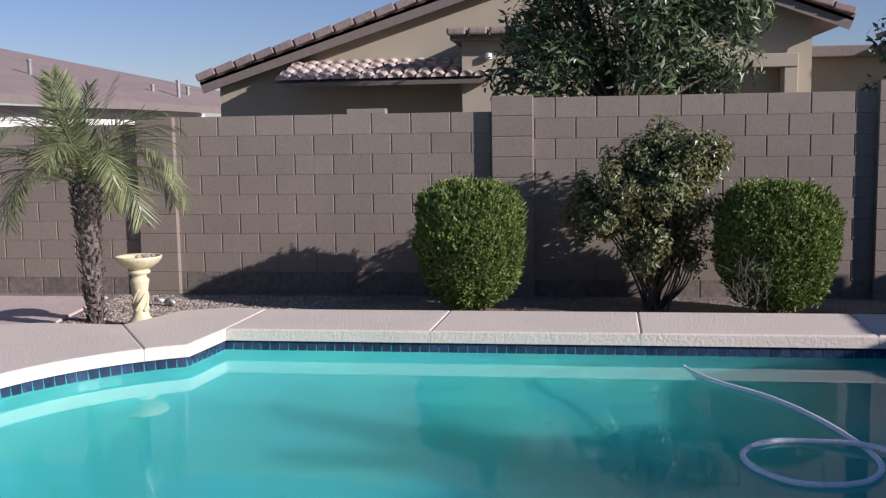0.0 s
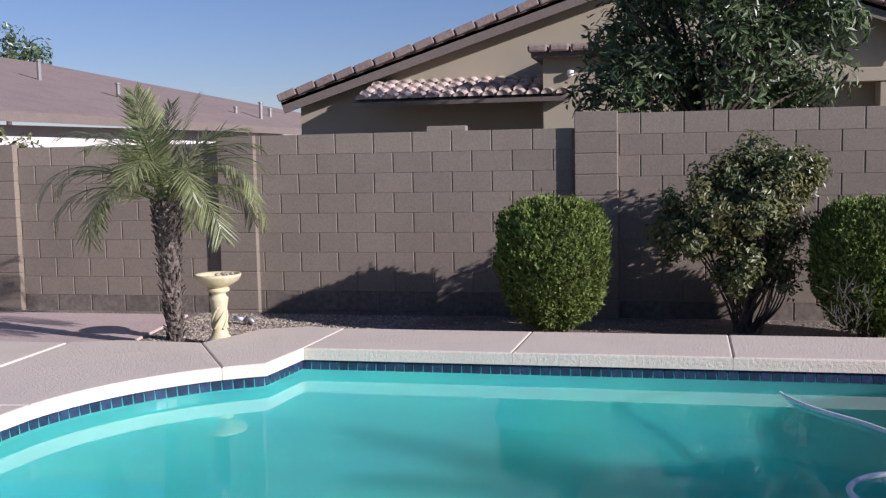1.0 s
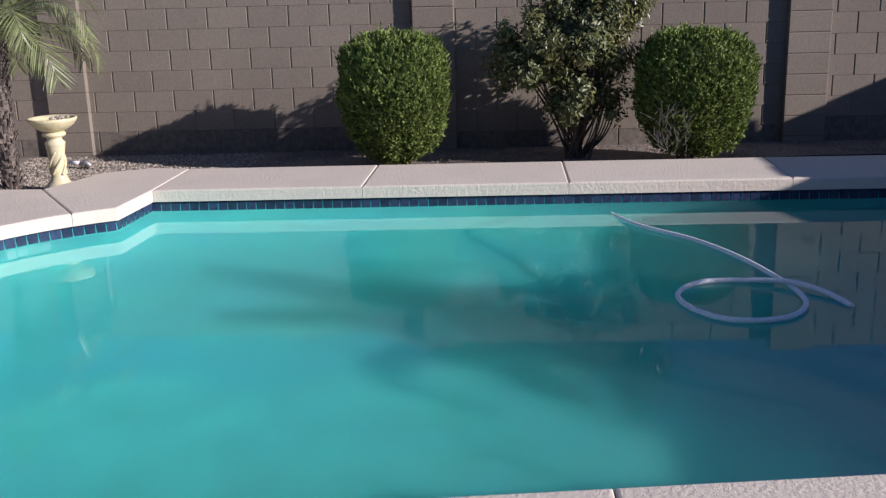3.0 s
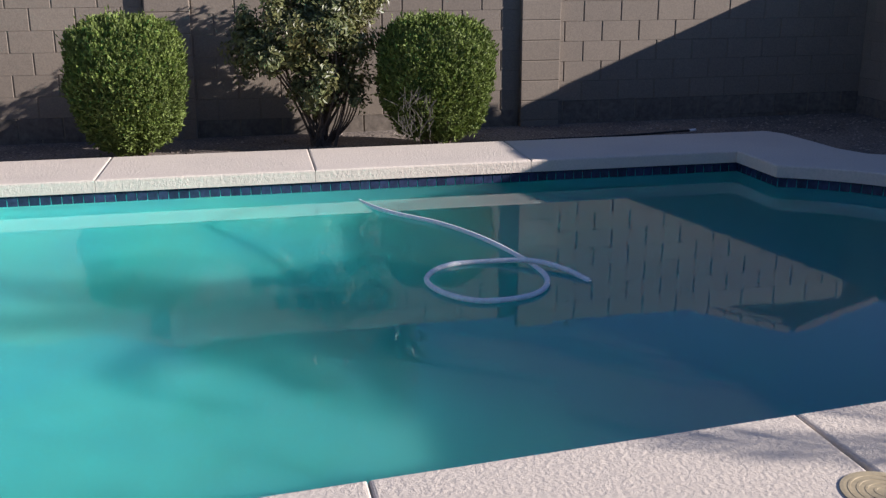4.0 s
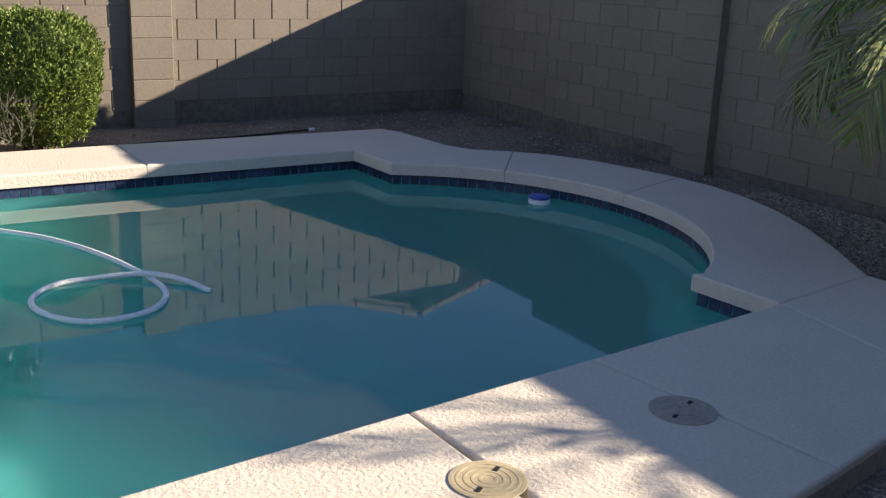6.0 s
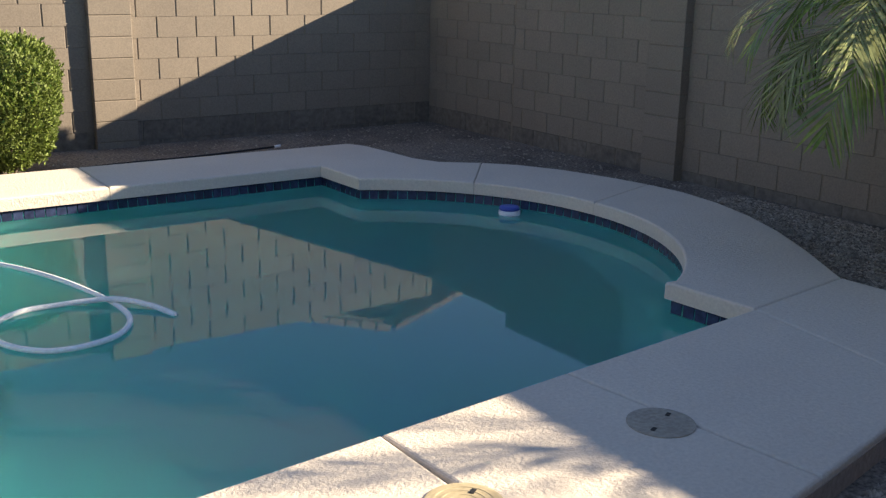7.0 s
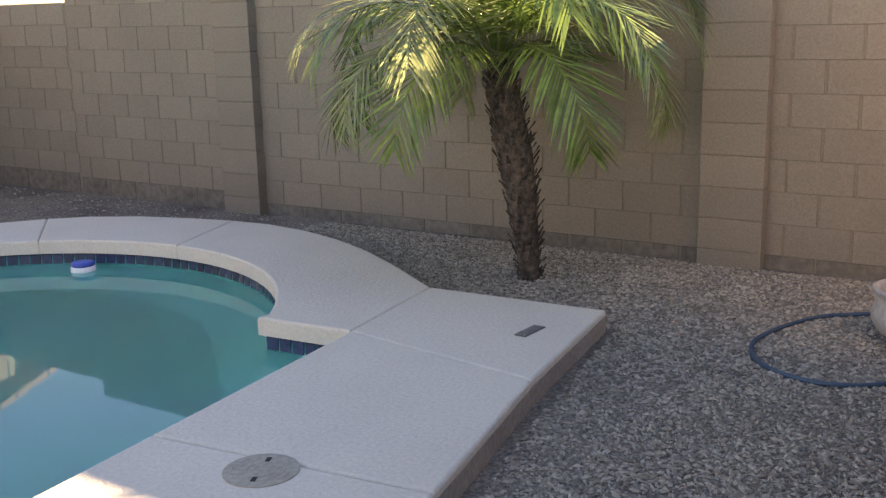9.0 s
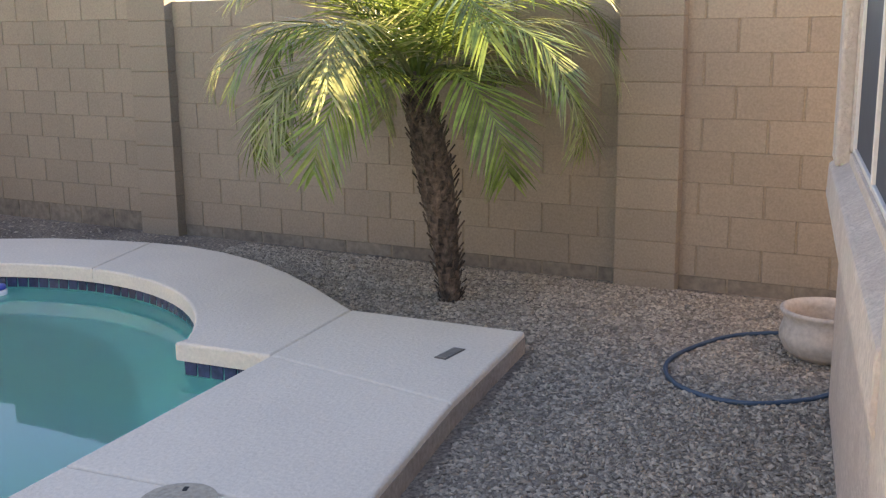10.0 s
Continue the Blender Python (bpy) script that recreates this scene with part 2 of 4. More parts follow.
FAR_Y, MID_Y, WATER_Z, GROUND_Z = -2.42, -4.74, -0.182, -0.12
RIGHT_ARC = arc(7.31, MID_Y, 1.87, 64.6, -60.5, 26)
LEFT_ARC = arc(2.05, MID_Y, 1.92, 243.0, 117.0, 26)
STEP = (8.20, -6.932)
BEND = (8.155, -6.36)


def near(x):
    """The near edge of the pool, which runs slightly askew."""
    return (x, -6.962 - 0.0912 * (7.935 - x))


POOL = ([(1.25, FAR_Y), (8.10, FAR_Y)] + RIGHT_ARC + [BEND, STEP, near(1.22)] + LEFT_ARC)


def grown(points, d):
    """The outline moved outwards by d."""
    n, out = len(points), []
    for i in range(n):
        p, a, b = Vector(points[i]), Vector(points[i - 1]), Vector(points[(i + 1) % n])
        u, w = (p - a).normalized(), (b - p).normalized()
        nu, nw = Vector((-u.y, u.x)), Vector((-w.y, w.x))
        m = (nu + nw).normalized()
        out.append(tuple(p + m * d / max(0.45, m.dot(nu))))
    return out


SHELL = grown(POOL, 0.03)

# ---- ground ----
def ground_sheet():
    bm = bmesh.new()
    edges = []
    for ring in ([(-900, -900), (900, -900), (900, 900), (-900, 900)], [(-9, -14), (13, -14), (13, 0.1), (-9, 0.1)], grown(POOL, 0.045)):
        vs = [bm.verts.new((x, y, GROUND_Z)) for x, y in ring]
        edges.append([bm.edges.new((vs[i], vs[(i + 1) % len(vs)])) for i in range(len(vs))])
    bmesh.ops.triangle_fill(bm, edges=edges[0] + edges[1], use_beauty=True)
    bmesh.ops.triangle_fill(bm, edges=edges[1] + edges[2], use_beauty=True)
    bmesh.ops.recalc_face_normals(bm, faces=bm.faces)
    for f in bm.faces:
        if f.normal.z < 0:
            f.normal_flip()
    return bm


tagged(part("ground", ground_sheet(), MAT_GRAVEL), "grey-brown gravel ground round the pool deck", "ground", kind="structure")

# ---- pool ----
pool = thing("pool", (0, 0, 0), "in-ground pool shell with pale green plaster and blue tile band", "pool", kind="structure")
FLOOR_Z = -0.72


def pool_shell():
    """Walls that run into the floor in a wide cove."""
    bm = bmesh.new()
    cx, cy = 4.65, -4.75
    rings = []
    for k, z in ((1.0, -0.09), (0.995, -0.30), (0.975, -0.46), (0.93, -0.60), (0.86, -0.68), (0.75, FLOOR_Z)):
        rings.append([bm.verts.new((cx + (x - cx) * k, cy + (y - cy) * k, z)) for x, y in SHELL])
    for a, b in zip(rings, rings[1:]):
        for i in range(len(SHELL)):
            j = (i + 1) % len(SHELL)
            bm.faces.new((a[j], a[i], b[i], b[j]))
    bm.faces.new(rings[-1])
    bmesh.ops.recalc_face_normals(bm, faces=bm.faces)
    for f in bm.faces:
        f.smooth = True
    return bm


part("basin", pool_shell(), MAT_PLASTER, pool, "pale green plaster basin")


def band():
    """The grout bed behind the tiles."""
    bm = bmesh.new()
    a, b = grown(POOL, 0.028), grown(POOL, 0.06)
    rows = [[bm.verts.new((x, y, z)) for x, y in ring] for ring, z in ((b, -0.092), (a, -0.092), (a, -0.262), (b, -0.262))]
    for r, s in zip(rows, rows[1:] + rows[:1]):
        for i in range(len(a)):
            j = (i + 1) % len(a)
            bm.faces.new((r[i], r[j], s[j], s[i]))
    bmesh.ops.recalc_face_normals(bm, faces=bm.faces)
    return bm


part("grout_bed", band(), MAT_GROUT, pool, "grey grout bed")
water_bm = bmesh.new()
water_bm.faces.new([water_bm.verts.new((x, y, WATER_Z)) for x, y in grown(POOL, 0.027)])
for f in water_bm.faces:
    f.normal_update()
    if f.normal.z < 0:
        f.normal_flip()
water = tagged(part("water", water_bm, MAT_WATER), "calm cloudy blue-green pool water", "water", kind="structure")
water.visible_shadow = False

# ---- deck ----
deck = thing("deck", (0, 0, 0), "textured tan concrete pool deck with tooled joints", "deck", kind="structure")


def slab(inner, outer, name="deck_slab", mat=None, z1=0.0):
    pts = list(inner) + list(reversed(outer))
    area = sum(pts[i - 1][0] * pts[i][1] - pts[i][0] * pts[i - 1][1] for i in range(len(pts)))
    if area < 0:
        pts.reverse()
    pts = grown(pts, 0.0015)
    cx, cy = sum(p[0] for p in inner) / len(inner), sum(p[1] for p in inner) / len(inner)
    back = [tuple(Vector(p) + (Vector((cx, cy)) - Vector(p)).normalized() * 0.2) for p in outer]
    lip = [tuple(Vector(p) - (Vector((cx, cy)) - Vector(p)).normalized() * 0.002) for p in outer]
    # Browner concrete strip along the slab's outer edge, below its top.
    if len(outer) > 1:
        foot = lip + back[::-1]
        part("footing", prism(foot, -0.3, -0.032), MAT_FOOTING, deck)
    return part(name, prism(pts, -0.097, z1, 0.016, 3), mat or MAT_DECK, deck)


def between(line, x0=None, x1=None, y0=None, y1=None):
    return [p for p in line if (x0 is None or p[0] >= x0) and (x1 is None or p[0] <= x1) and (y0 is None or p[1] >= y0) and (y1 is None or p[1] <= y1)]


BACK = -1.5
J1, J2, J3 = 2.93, 4.56, 6.30
N0, N1, N2, N3 = 2.60, 4.28, 5.85, 6.82
slab([(1.25, FAR_Y), (J1, FAR_Y)], [(1.30, BACK), (J1 + 0.04, BACK)])
slab([(J1, FAR_Y), (J2, FAR_Y)], [(J1 + 0.04, BACK), (J2 + 0.02, BACK)])
slab([(J2, FAR_Y), (J3, FAR_Y)], [(J2 + 0.02, BACK), (J3 + 0.02, BACK)])
r_top = between(RIGHT_ARC, y0=-3.68)
r_mid = between(RIGHT_ARC, y0=-4.70, y1=-3.60)
r_low = between(RIGHT_ARC, y1=-4.60)
slab([(J3, FAR_Y), (8.10, FAR_Y)] + r_top, [(J3 + 0.02, BACK), (8.86, -1.53), (8.95, -1.72), (8.98, -2.1), (9.0, -2.5), (9.10, -2.76), (9.4, -2.98)])
slab([r_top[-1]] + r_mid[1:], [(9.4, -2.98), (9.62, -3.22), (9.82, -3.6), (9.95, -4.05), (10.02, -4.4)])
slab([r_mid[-1]] + r_low[1:] + [BEND, STEP], [(10.02, -4.4), (10.04, -4.75), (9.98, -5.15), (9.85, -5.55), (9.66, -5.95), (9.42, -6.34), (9.08, -6.828)])
slab([STEP, (9.08, -6.828)], [(8.02, -8.03), (9.12, -7.88)])
slab([near(N3), STEP], [(6.95, -8.24), (8.02, -8.03)])
slab([near(N2), near(N3)], [(5.92, -8.42), (6.95, -8.24)])
slab([near(N1), near(N2)], [(4.32, -13.5), (5.92, -13.5)])
slab([near(N0), near(N1)], [(2.62, -13.5), (4.32, -13.5)])
slab([near(1.22), near(N0)], [(1.1, -13.5), (2.62, -13.5)])
l_up = list(reversed(between(LEFT_ARC, y0=-3.22)))
l_mid = list(reversed(between(LEFT_ARC, y0=-4.56, y1=-3.12)))
l_low = list(reversed(between(LEFT_ARC, y1=-4.46)))
slab([(1.25, FAR_Y)] + l_up, [(1.30, BACK), (0.95, -1.42), (0.55, -1.62), (0.42, -2.0), (0.30, -2.28)])
slab([l_up[-1]] + l_mid[1:], [(0.30, -2.28), (-0.45, -2.24), (-0.85, -2.38), (-0.8, -3.38), (-5.0, -5.2)])
slab([l_mid[-1]] + l_low[1:] + [near(1.22)], [(-5.0, -5.2), (-5.0, -13.5), (1.1, -13.5)])
slab([(-0.87, -2.40), (-0.83, -3.36)], [(-5.0, -2.40), (-5.0, -5.12)])
part("patio_slab", prism([(-0.55, -2.22), (-0.80, -0.30), (-5.0, -0.30), (-5.0, -2.38), (-0.90, -2.38)], -0.25, -0.098, 0.015), MAT_PINK, deck, "pinkish worn concrete slab")


# ---- block walls ----
BL, BH = 0.4064, 0.2032


def block_mesh(name, w, h, mat=None):
    """The front of one block, with a narrow bevel."""
    bm = bmesh.new()
    d, c, G, K = 0.006, 0.004, 0.006, 0.0005
    back = [bm.verts.new((x, 0.0, z)) for x, z in ((G, K), (w - G, K), (w - G, h - K), (G, h - K))]
    front = [bm.verts.new((x, -d, z)) for x, z in ((G + c, K + 0.0015), (w - G - c, K + 0.0015), (w - G - c, h - K - 0.0015), (G + c, h - K - 0.0015))]
    bm.faces.new(front)
    for i in range(4):
        j = (i + 1) % 4
        bm.faces.new((back[i], back[j], front[j], front[i]))
    return mesh_of(name, bm, mat or MAT_BLOCK)


CUTS = {}


def lay(wall, x0, x1, top, phase):
    """Courses of blocks on a wall whose face lies along its own x axis, from the top down; phase is where a joint of the top course lies."""
    course = 0
    z = top - BH
    while z > -0.40:
        joint = phase + (BL / 2 if course % 2 else 0)
        k = math.floor((x0 - joint) / BL)
        while joint + k * BL < x1 - 0.01:
            a, b = max(x0, joint + k * BL), min(x1, joint + (k + 1) * BL)
            w = round(b - a, 3)
            if w > 0.03:
                key = (w, course == 0, z < -0.07)
                if key not in CUTS:
                    CUTS[key] = block_mesh("block", w, BH, MAT_BLOCK_TOP if course == 0 else MAT_BLOCK_BASE if z < -0.07 else MAT_BLOCK)
                me = CUTS[key]
                ob = new("block", me)
                ob.parent, ob.location = wall, (a, 0, z)
            k += 1
        course += 1
        z -= BH


def wall_run(name, at, length, top, phase, label, thick=0.15):
    """One run of wall: a core, and its blocks laid on the yard's side."""
    wall = tagged(part(name, box(0, 0, -0.6, length, thick, top - 0.003), MAT_JOINT), label, "wall", kind="structure")
    wall.matrix_basis = at
    WALL_RUNS.append((wall, 0, length, top, phase))
    return wall


WALL_RUNS = []


def pilaster(at, width, out, top, label):
    """A pilaster of stacked blocks that stands proud of the wall."""
    ob = thing("wall_pilaster", at, label, "pilaster", "pilasters of the yard wall", "structure")
    part("core", box(0.006, -out + 0.006, -0.6, width - 0.006, 0.05, top - 0.003), MAT_JOINT, ob)
    z = top - BH
    while z > -0.45:
        part("block", box(0, -out, z + 0.003, width, 0.03, z + BH - 0.003, 0.006), MAT_BLOCK, ob)
        z -= BH
    return ob


loose_block = thing("loose_block", pose(1.93, 0.08, 1.742, 0, 0, 1.5), "grey concrete cap block lying on the yard wall", "block")
part("body", box(-0.2, -0.07, 0.0, 0.2, 0.07, 0.055, 0.006), MAT_BLOCK_TOP, loose_block)
BACK_LABEL = "tan painted concrete block yard wall behind the pool"
wall_run("wall_back_1", pose(-7.0, 0, 0), 4.0, 1.68, 0.05, BACK_LABEL)
wall_run("wall_back_2", pose(-3.0, 0, 0), 2.75, 1.68, 0.10, BACK_LABEL)
wall_run("wall_back_3", pose(-0.25, 0, 0), 3.75, 1.745, 0.205, BACK_LABEL)
wall_run("wall_back_4", pose(3.5, 0, 0), 3.6, 1.875, 0.345, BACK_LABEL)
wall_run("wall_back_5", pose(7.1, 0, 0), 3.8, 1.952, 0.47, BACK_LABEL)
SIDE_LABEL = "tan painted concrete block side wall of the yard"
wall_run("wall_side_1", pose(10.83, 0.15, 0, 0, 0, -90), 1.75, 1.70, 0.10, SIDE_LABEL)
wall_run("wall_side_2", pose(10.83, -1.6, 0, 0, 0, -90), 2.25, 1.87, 0.16, SIDE_LABEL)
wall_run("wall_side_3", pose(10.83, -3.85, 0, 0, 0, -90), 4.15, 1.80, 0.36, SIDE_LABEL)
wall_run("wall_side_4", pose(10.83, -8.0, 0, 0, 0, -90), 6.0, 1.80, 0.33, SIDE_LABEL)
for x, top in ((-3.32, 1.72), (-0.51, 1.75), (3.22, 1.90), (6.89, 1.975)):
    pilaster(pose(x, 0, 0), 0.41, 0.078, top, "tan block pilaster on the yard wall")
for y, top in ((-3.60, 1.85), (-7.81, 1.82)):
    pilaster(pose(10.83, y, 0, 0, 0, -90), 0.41, 0.10, top, "tan block pilaster on the side wall")
tagged(part("wall_left", box(-7.2, -14, -0.6, -7.0, 0.15, 1.7), MAT_BLOCK), "tan block wall closing the yard", "wall", kind="structure")

# ---- house beside the camera ----
house = thing("house", (0, 0, 0), "pale stucco house with a window beside the gravel yard", "house")


HOUSE_AT = Matrix.Translation((9.07, -9.395, 0)) @ Matrix.Rotation(math.atan2(-0.166, -0.986), 4, "Z")


def on_house(name, x0, y0, z0, x1, y1, z1, mat, parent, bevel=0.0, label=""):
    """A block on the house: x runs along the wall from its corner, y into the wall."""
    ob = part(name, box(x0, y0, z0, x1, y1, z1, bevel), mat, parent, label)
    if parent is house:
        ob.matrix_basis = HOUSE_AT.copy()
    return ob


WIN0, WIN1, SILL, HEAD = 0.28, 2.68, 1.04, 1.84
on_house("wall", 0, 0, -0.3, 3.05, 0.2, SILL, MAT_STUCCO_PALE, house, 0.012, "rough pale stucco wall below the window")
on_house("wall", 0, 0, SILL, WIN0, 0.2, 1.92, MAT_STUCCO_PALE, house, 0.012)
on_house("wall", WIN1, 0, SILL, 3.05, 0.2, 1.92, MAT_STUCCO_PALE, house)
on_house("wall", WIN0, 0, HEAD, WIN1, 0.2, 1.92, MAT_STUCCO_PALE, house)
on_house("wall", 0, 0.2, -0.3, 0.2, 4.0, 1.92, MAT_STUCCO_PALE, house)
on_house("wall", 2.85, 0.2, -0.3, 3.05, 4.0, 1.92, MAT_STUCCO_PALE, house)
on_house("wall", 0.2, 3.8, -0.3, 2.85, 4.0, 1.92, MAT_STUCCO_PALE, house)
on_house("ceiling_slab", -0.02, -0.02, 1.92, 3.07, 4.02, 1.96, MAT_STUCCO_PALE, house)


def sill_trim():
    """The stucco band under the window: a square front that slopes back to the wall below."""
    bm = bmesh.new()
    prof = [(0.08, SILL + 0.012), (-0.065, SILL - 0.08), (-0.07, SILL - 0.22), (0.0, SILL - 0.42), (0.02, SILL - 0.42)]
    ends = [[bm.verts.new((x, y, z)) for y, z in prof] for x in (-0.055, 2.75)]
    bm.faces.new(ends[0])
    bm.faces.new(ends[1][::-1])
    for k in range(5):
        j = (k + 1) % 5
        bm.faces.new((ends[0][j], ends[0][k], ends[1][k], ends[1][j]))
    bmesh.ops.recalc_face_normals(bm, faces=bm.faces)
    bmesh.ops.bevel(bm, geom=list(bm.edges), offset=0.012, segments=2, affect="EDGES", profile=0.5)
    return bm


part("sill_trim", sill_trim(), MAT_STUCCO_PALE, house, "chipped pale stucco sill band").matrix_basis = HOUSE_AT.copy()
on_house("jamb_trim", -0.03, -0.055, SILL - 0.06, WIN0 - 0.03, 0.01, 1.91, MAT_STUCCO_PALE, house, 0.014)
on_house("jamb_trim", WIN1 + 0.03, -0.055, SILL - 0.40, 2.98, 0.01, 1.91, MAT_STUCCO_PALE, house, 0.014)
window = on_house("window", WIN0, 0.024, SILL, WIN1, 0.034, HEAD, MAT_GLASS, house, 0.0, "dark screened window in a pale frame")
for x, w in ((WIN0, 0.012), (1.28, 0.03), (WIN1 - 0.02, 0.02)):
    on_house("frame_bar", x, 0.010, SILL, x + w, 0.055, HEAD, MAT_FRAME, window, 0.004)
for z in (SILL, HEAD - 0.02):
    on_house("frame_bar", WIN0 + 0.012, 0.012, z, WIN1 - 0.02, 0.053, z + 0.02, MAT_FRAME, window, 0.004)
tagged(part("wall_rear", box(-7.0, -13.8, -0.3, 5.9, -13.6, 2.6), MAT_STUCCO_PALE), "pale stucco wall closing the yard", "wall", kind="structure")


# ---- foliage ----
def leaves(rng, points, normals, size, slim=0.5, wild=0.6, fold=0.15):
    """Leaves, each two triangles with a fold, at the points, turned roughly along the normals."""
    n = len(points)
    out = normals + rng.normal(0, wild, (n, 3))
    out /= np.linalg.norm(out, axis=1)[:, None]
    side = np.cross(out, rng.normal(0, 1, (n, 3)))
    side /= np.linalg.norm(side, axis=1)[:, None]
    along = np.cross(out, side)
    s = size * rng.uniform(0.6, 1.3, n)[:, None]
    a, b = points - along * s * 0.5, points + along * s * 0.5
    c, d = points + side * s * slim * 0.5 + out * s * fold, points - side * s * slim * 0.5 + out * s * fold
    verts = np.stack([a, c, b, d], 1).reshape(-1, 3)
    k = np.arange(n)[:, None] * 4
    faces = np.concatenate([k + [0, 1, 2], k + [0, 2, 3]], 1).reshape(-1, 3)
    return verts, faces


def sprigs(rng, points, ways, size, slim):
    """Narrow leaves that stand out along the ways given."""
    along = ways / np.linalg.norm(ways, axis=1)[:, None]
    side = np.cross(along, rng.normal(0, 1, along.shape))
    side /= np.linalg.norm(side, axis=1)[:, None]
    s = size * rng.uniform(0.6, 1.3, len(points))[:, None]
    mid = points + along * s * 0.15
    verts = np.stack([points - along * s * 0.5, mid + side * s * slim, points + along * s * 0.5, mid - side * s * slim], 1).reshape(-1, 3)
    k = np.arange(len(points))[:, None] * 4
    return verts, np.concatenate([k + [0, 1, 2], k + [0, 2, 3]], 1).reshape(-1, 3)


def lumpy(p, seed, scale, amount):
    return 1 + amount * noise.noise(Vector(p) * scale + Vector((seed, seed * 1.7, 0)))


def hedge(at, rx, ry, height, seed, label):
    """A clipped round bush: stems, and a dense coat of small leaves with a few sprigs."""
    ob = thing("round_bush", pose(*at), label, "bush", "clipped bushes by the pool")
    rng = np.random.default_rng(seed)
    pts, nrm = [], []
    n = 24000
    u = rng.normal(0, 1, (n, 3))
    u /= np.linalg.norm(u, axis=1)[:, None]
    p = 3.4
    for d in u:
        r = (math.hypot(d[0], d[1]) ** p + abs(d[2]) ** p) ** (-1 / p)
        r *= lumpy(d, seed, 2.4, 0.10) * lumpy(d, seed + 9, 7.0, 0.07)
        depth = 1 - abs(rng.normal(0, 0.10)) + (rng.random() < 0.14) * rng.uniform(0, 0.08)
        q = d * r * depth
        taper = 1 - 0.20 * max(0.0, -q[2])
        pts.append((q[0] * rx * taper, q[1] * ry * taper, height * 0.54 + q[2] * height * 0.47))
        nrm.append(d)
    pts, nrm = np.array(pts), np.array(nrm)
    v, f = leaves(rng, pts, nrm, 0.034, 0.42, 0.75)
    raw("foliage", v, f, MAT_HEDGE, ob)
    pick = rng.random(len(pts)) < 0.75
    way = nrm[pick] * 0.8 + rng.normal(0, 0.35, (int(pick.sum()), 3)) + np.array([0, 0, 0.7])
    v, f = sprigs(rng, pts[pick], way, 0.055, 0.17)
    raw("leaf_tuft", v, f, MAT_HEDGE, ob)
    bm = bmesh.new()
    for k in range(9):
        a = rng.uniform(0, 6.28)
        tube([(0.08 * math.cos(a), 0.08 * math.sin(a), -0.1), (0.2 * math.cos(a), 0.18 * math.sin(a), 0.25), (rx * 0.7 * math.cos(a), ry * 0.7 * math.sin(a), 0.6)], [0.018, 0.012, 0.006], 5, bm)
    part("stem", bm, MAT_WOOD, ob)
    core = lathe([(0.05, 0.15), (0.6, 0.25), (0.78, 0.5), (0.78, 0.8), (0.6, 0.92), (0.1, 0.97)], 20)
    for w in core.verts:
        w.co = Vector((w.co.x * rx, w.co.y * ry, w.co.z * height))
    part("inner_leaves", core, MAT_HEDGE, ob, "dense dark inner foliage")
    return ob


hedge((3.10, -0.98, GROUND_Z), 0.505, 0.46, 1.20, 3, "clipped round green bush against the block wall")
second_bush = hedge((5.81, -0.98, GROUND_Z), 0.535, 0.47, 1.18, 8, "clipped round green bush with a bare grey patch low down")


def dry_patch():
    rng = np.random.default_rng(4)
    bm = bmesh.new()
    for k in range(75):
        a = Vector((rng.uniform(-0.42, -0.12), rng.uniform(-0.46, -0.36), rng.uniform(0.12, 0.5)))
        tube([a, a + Vector((rng.normal(0, 0.05), rng.uniform(-0.04, 0.01), rng.uniform(0.04, 0.13)))], [0.004, 0.002], 4, bm)
    return bm


part("dry_patch", dry_patch(), MAT_TWIG, second_bush, "dry grey twigs")


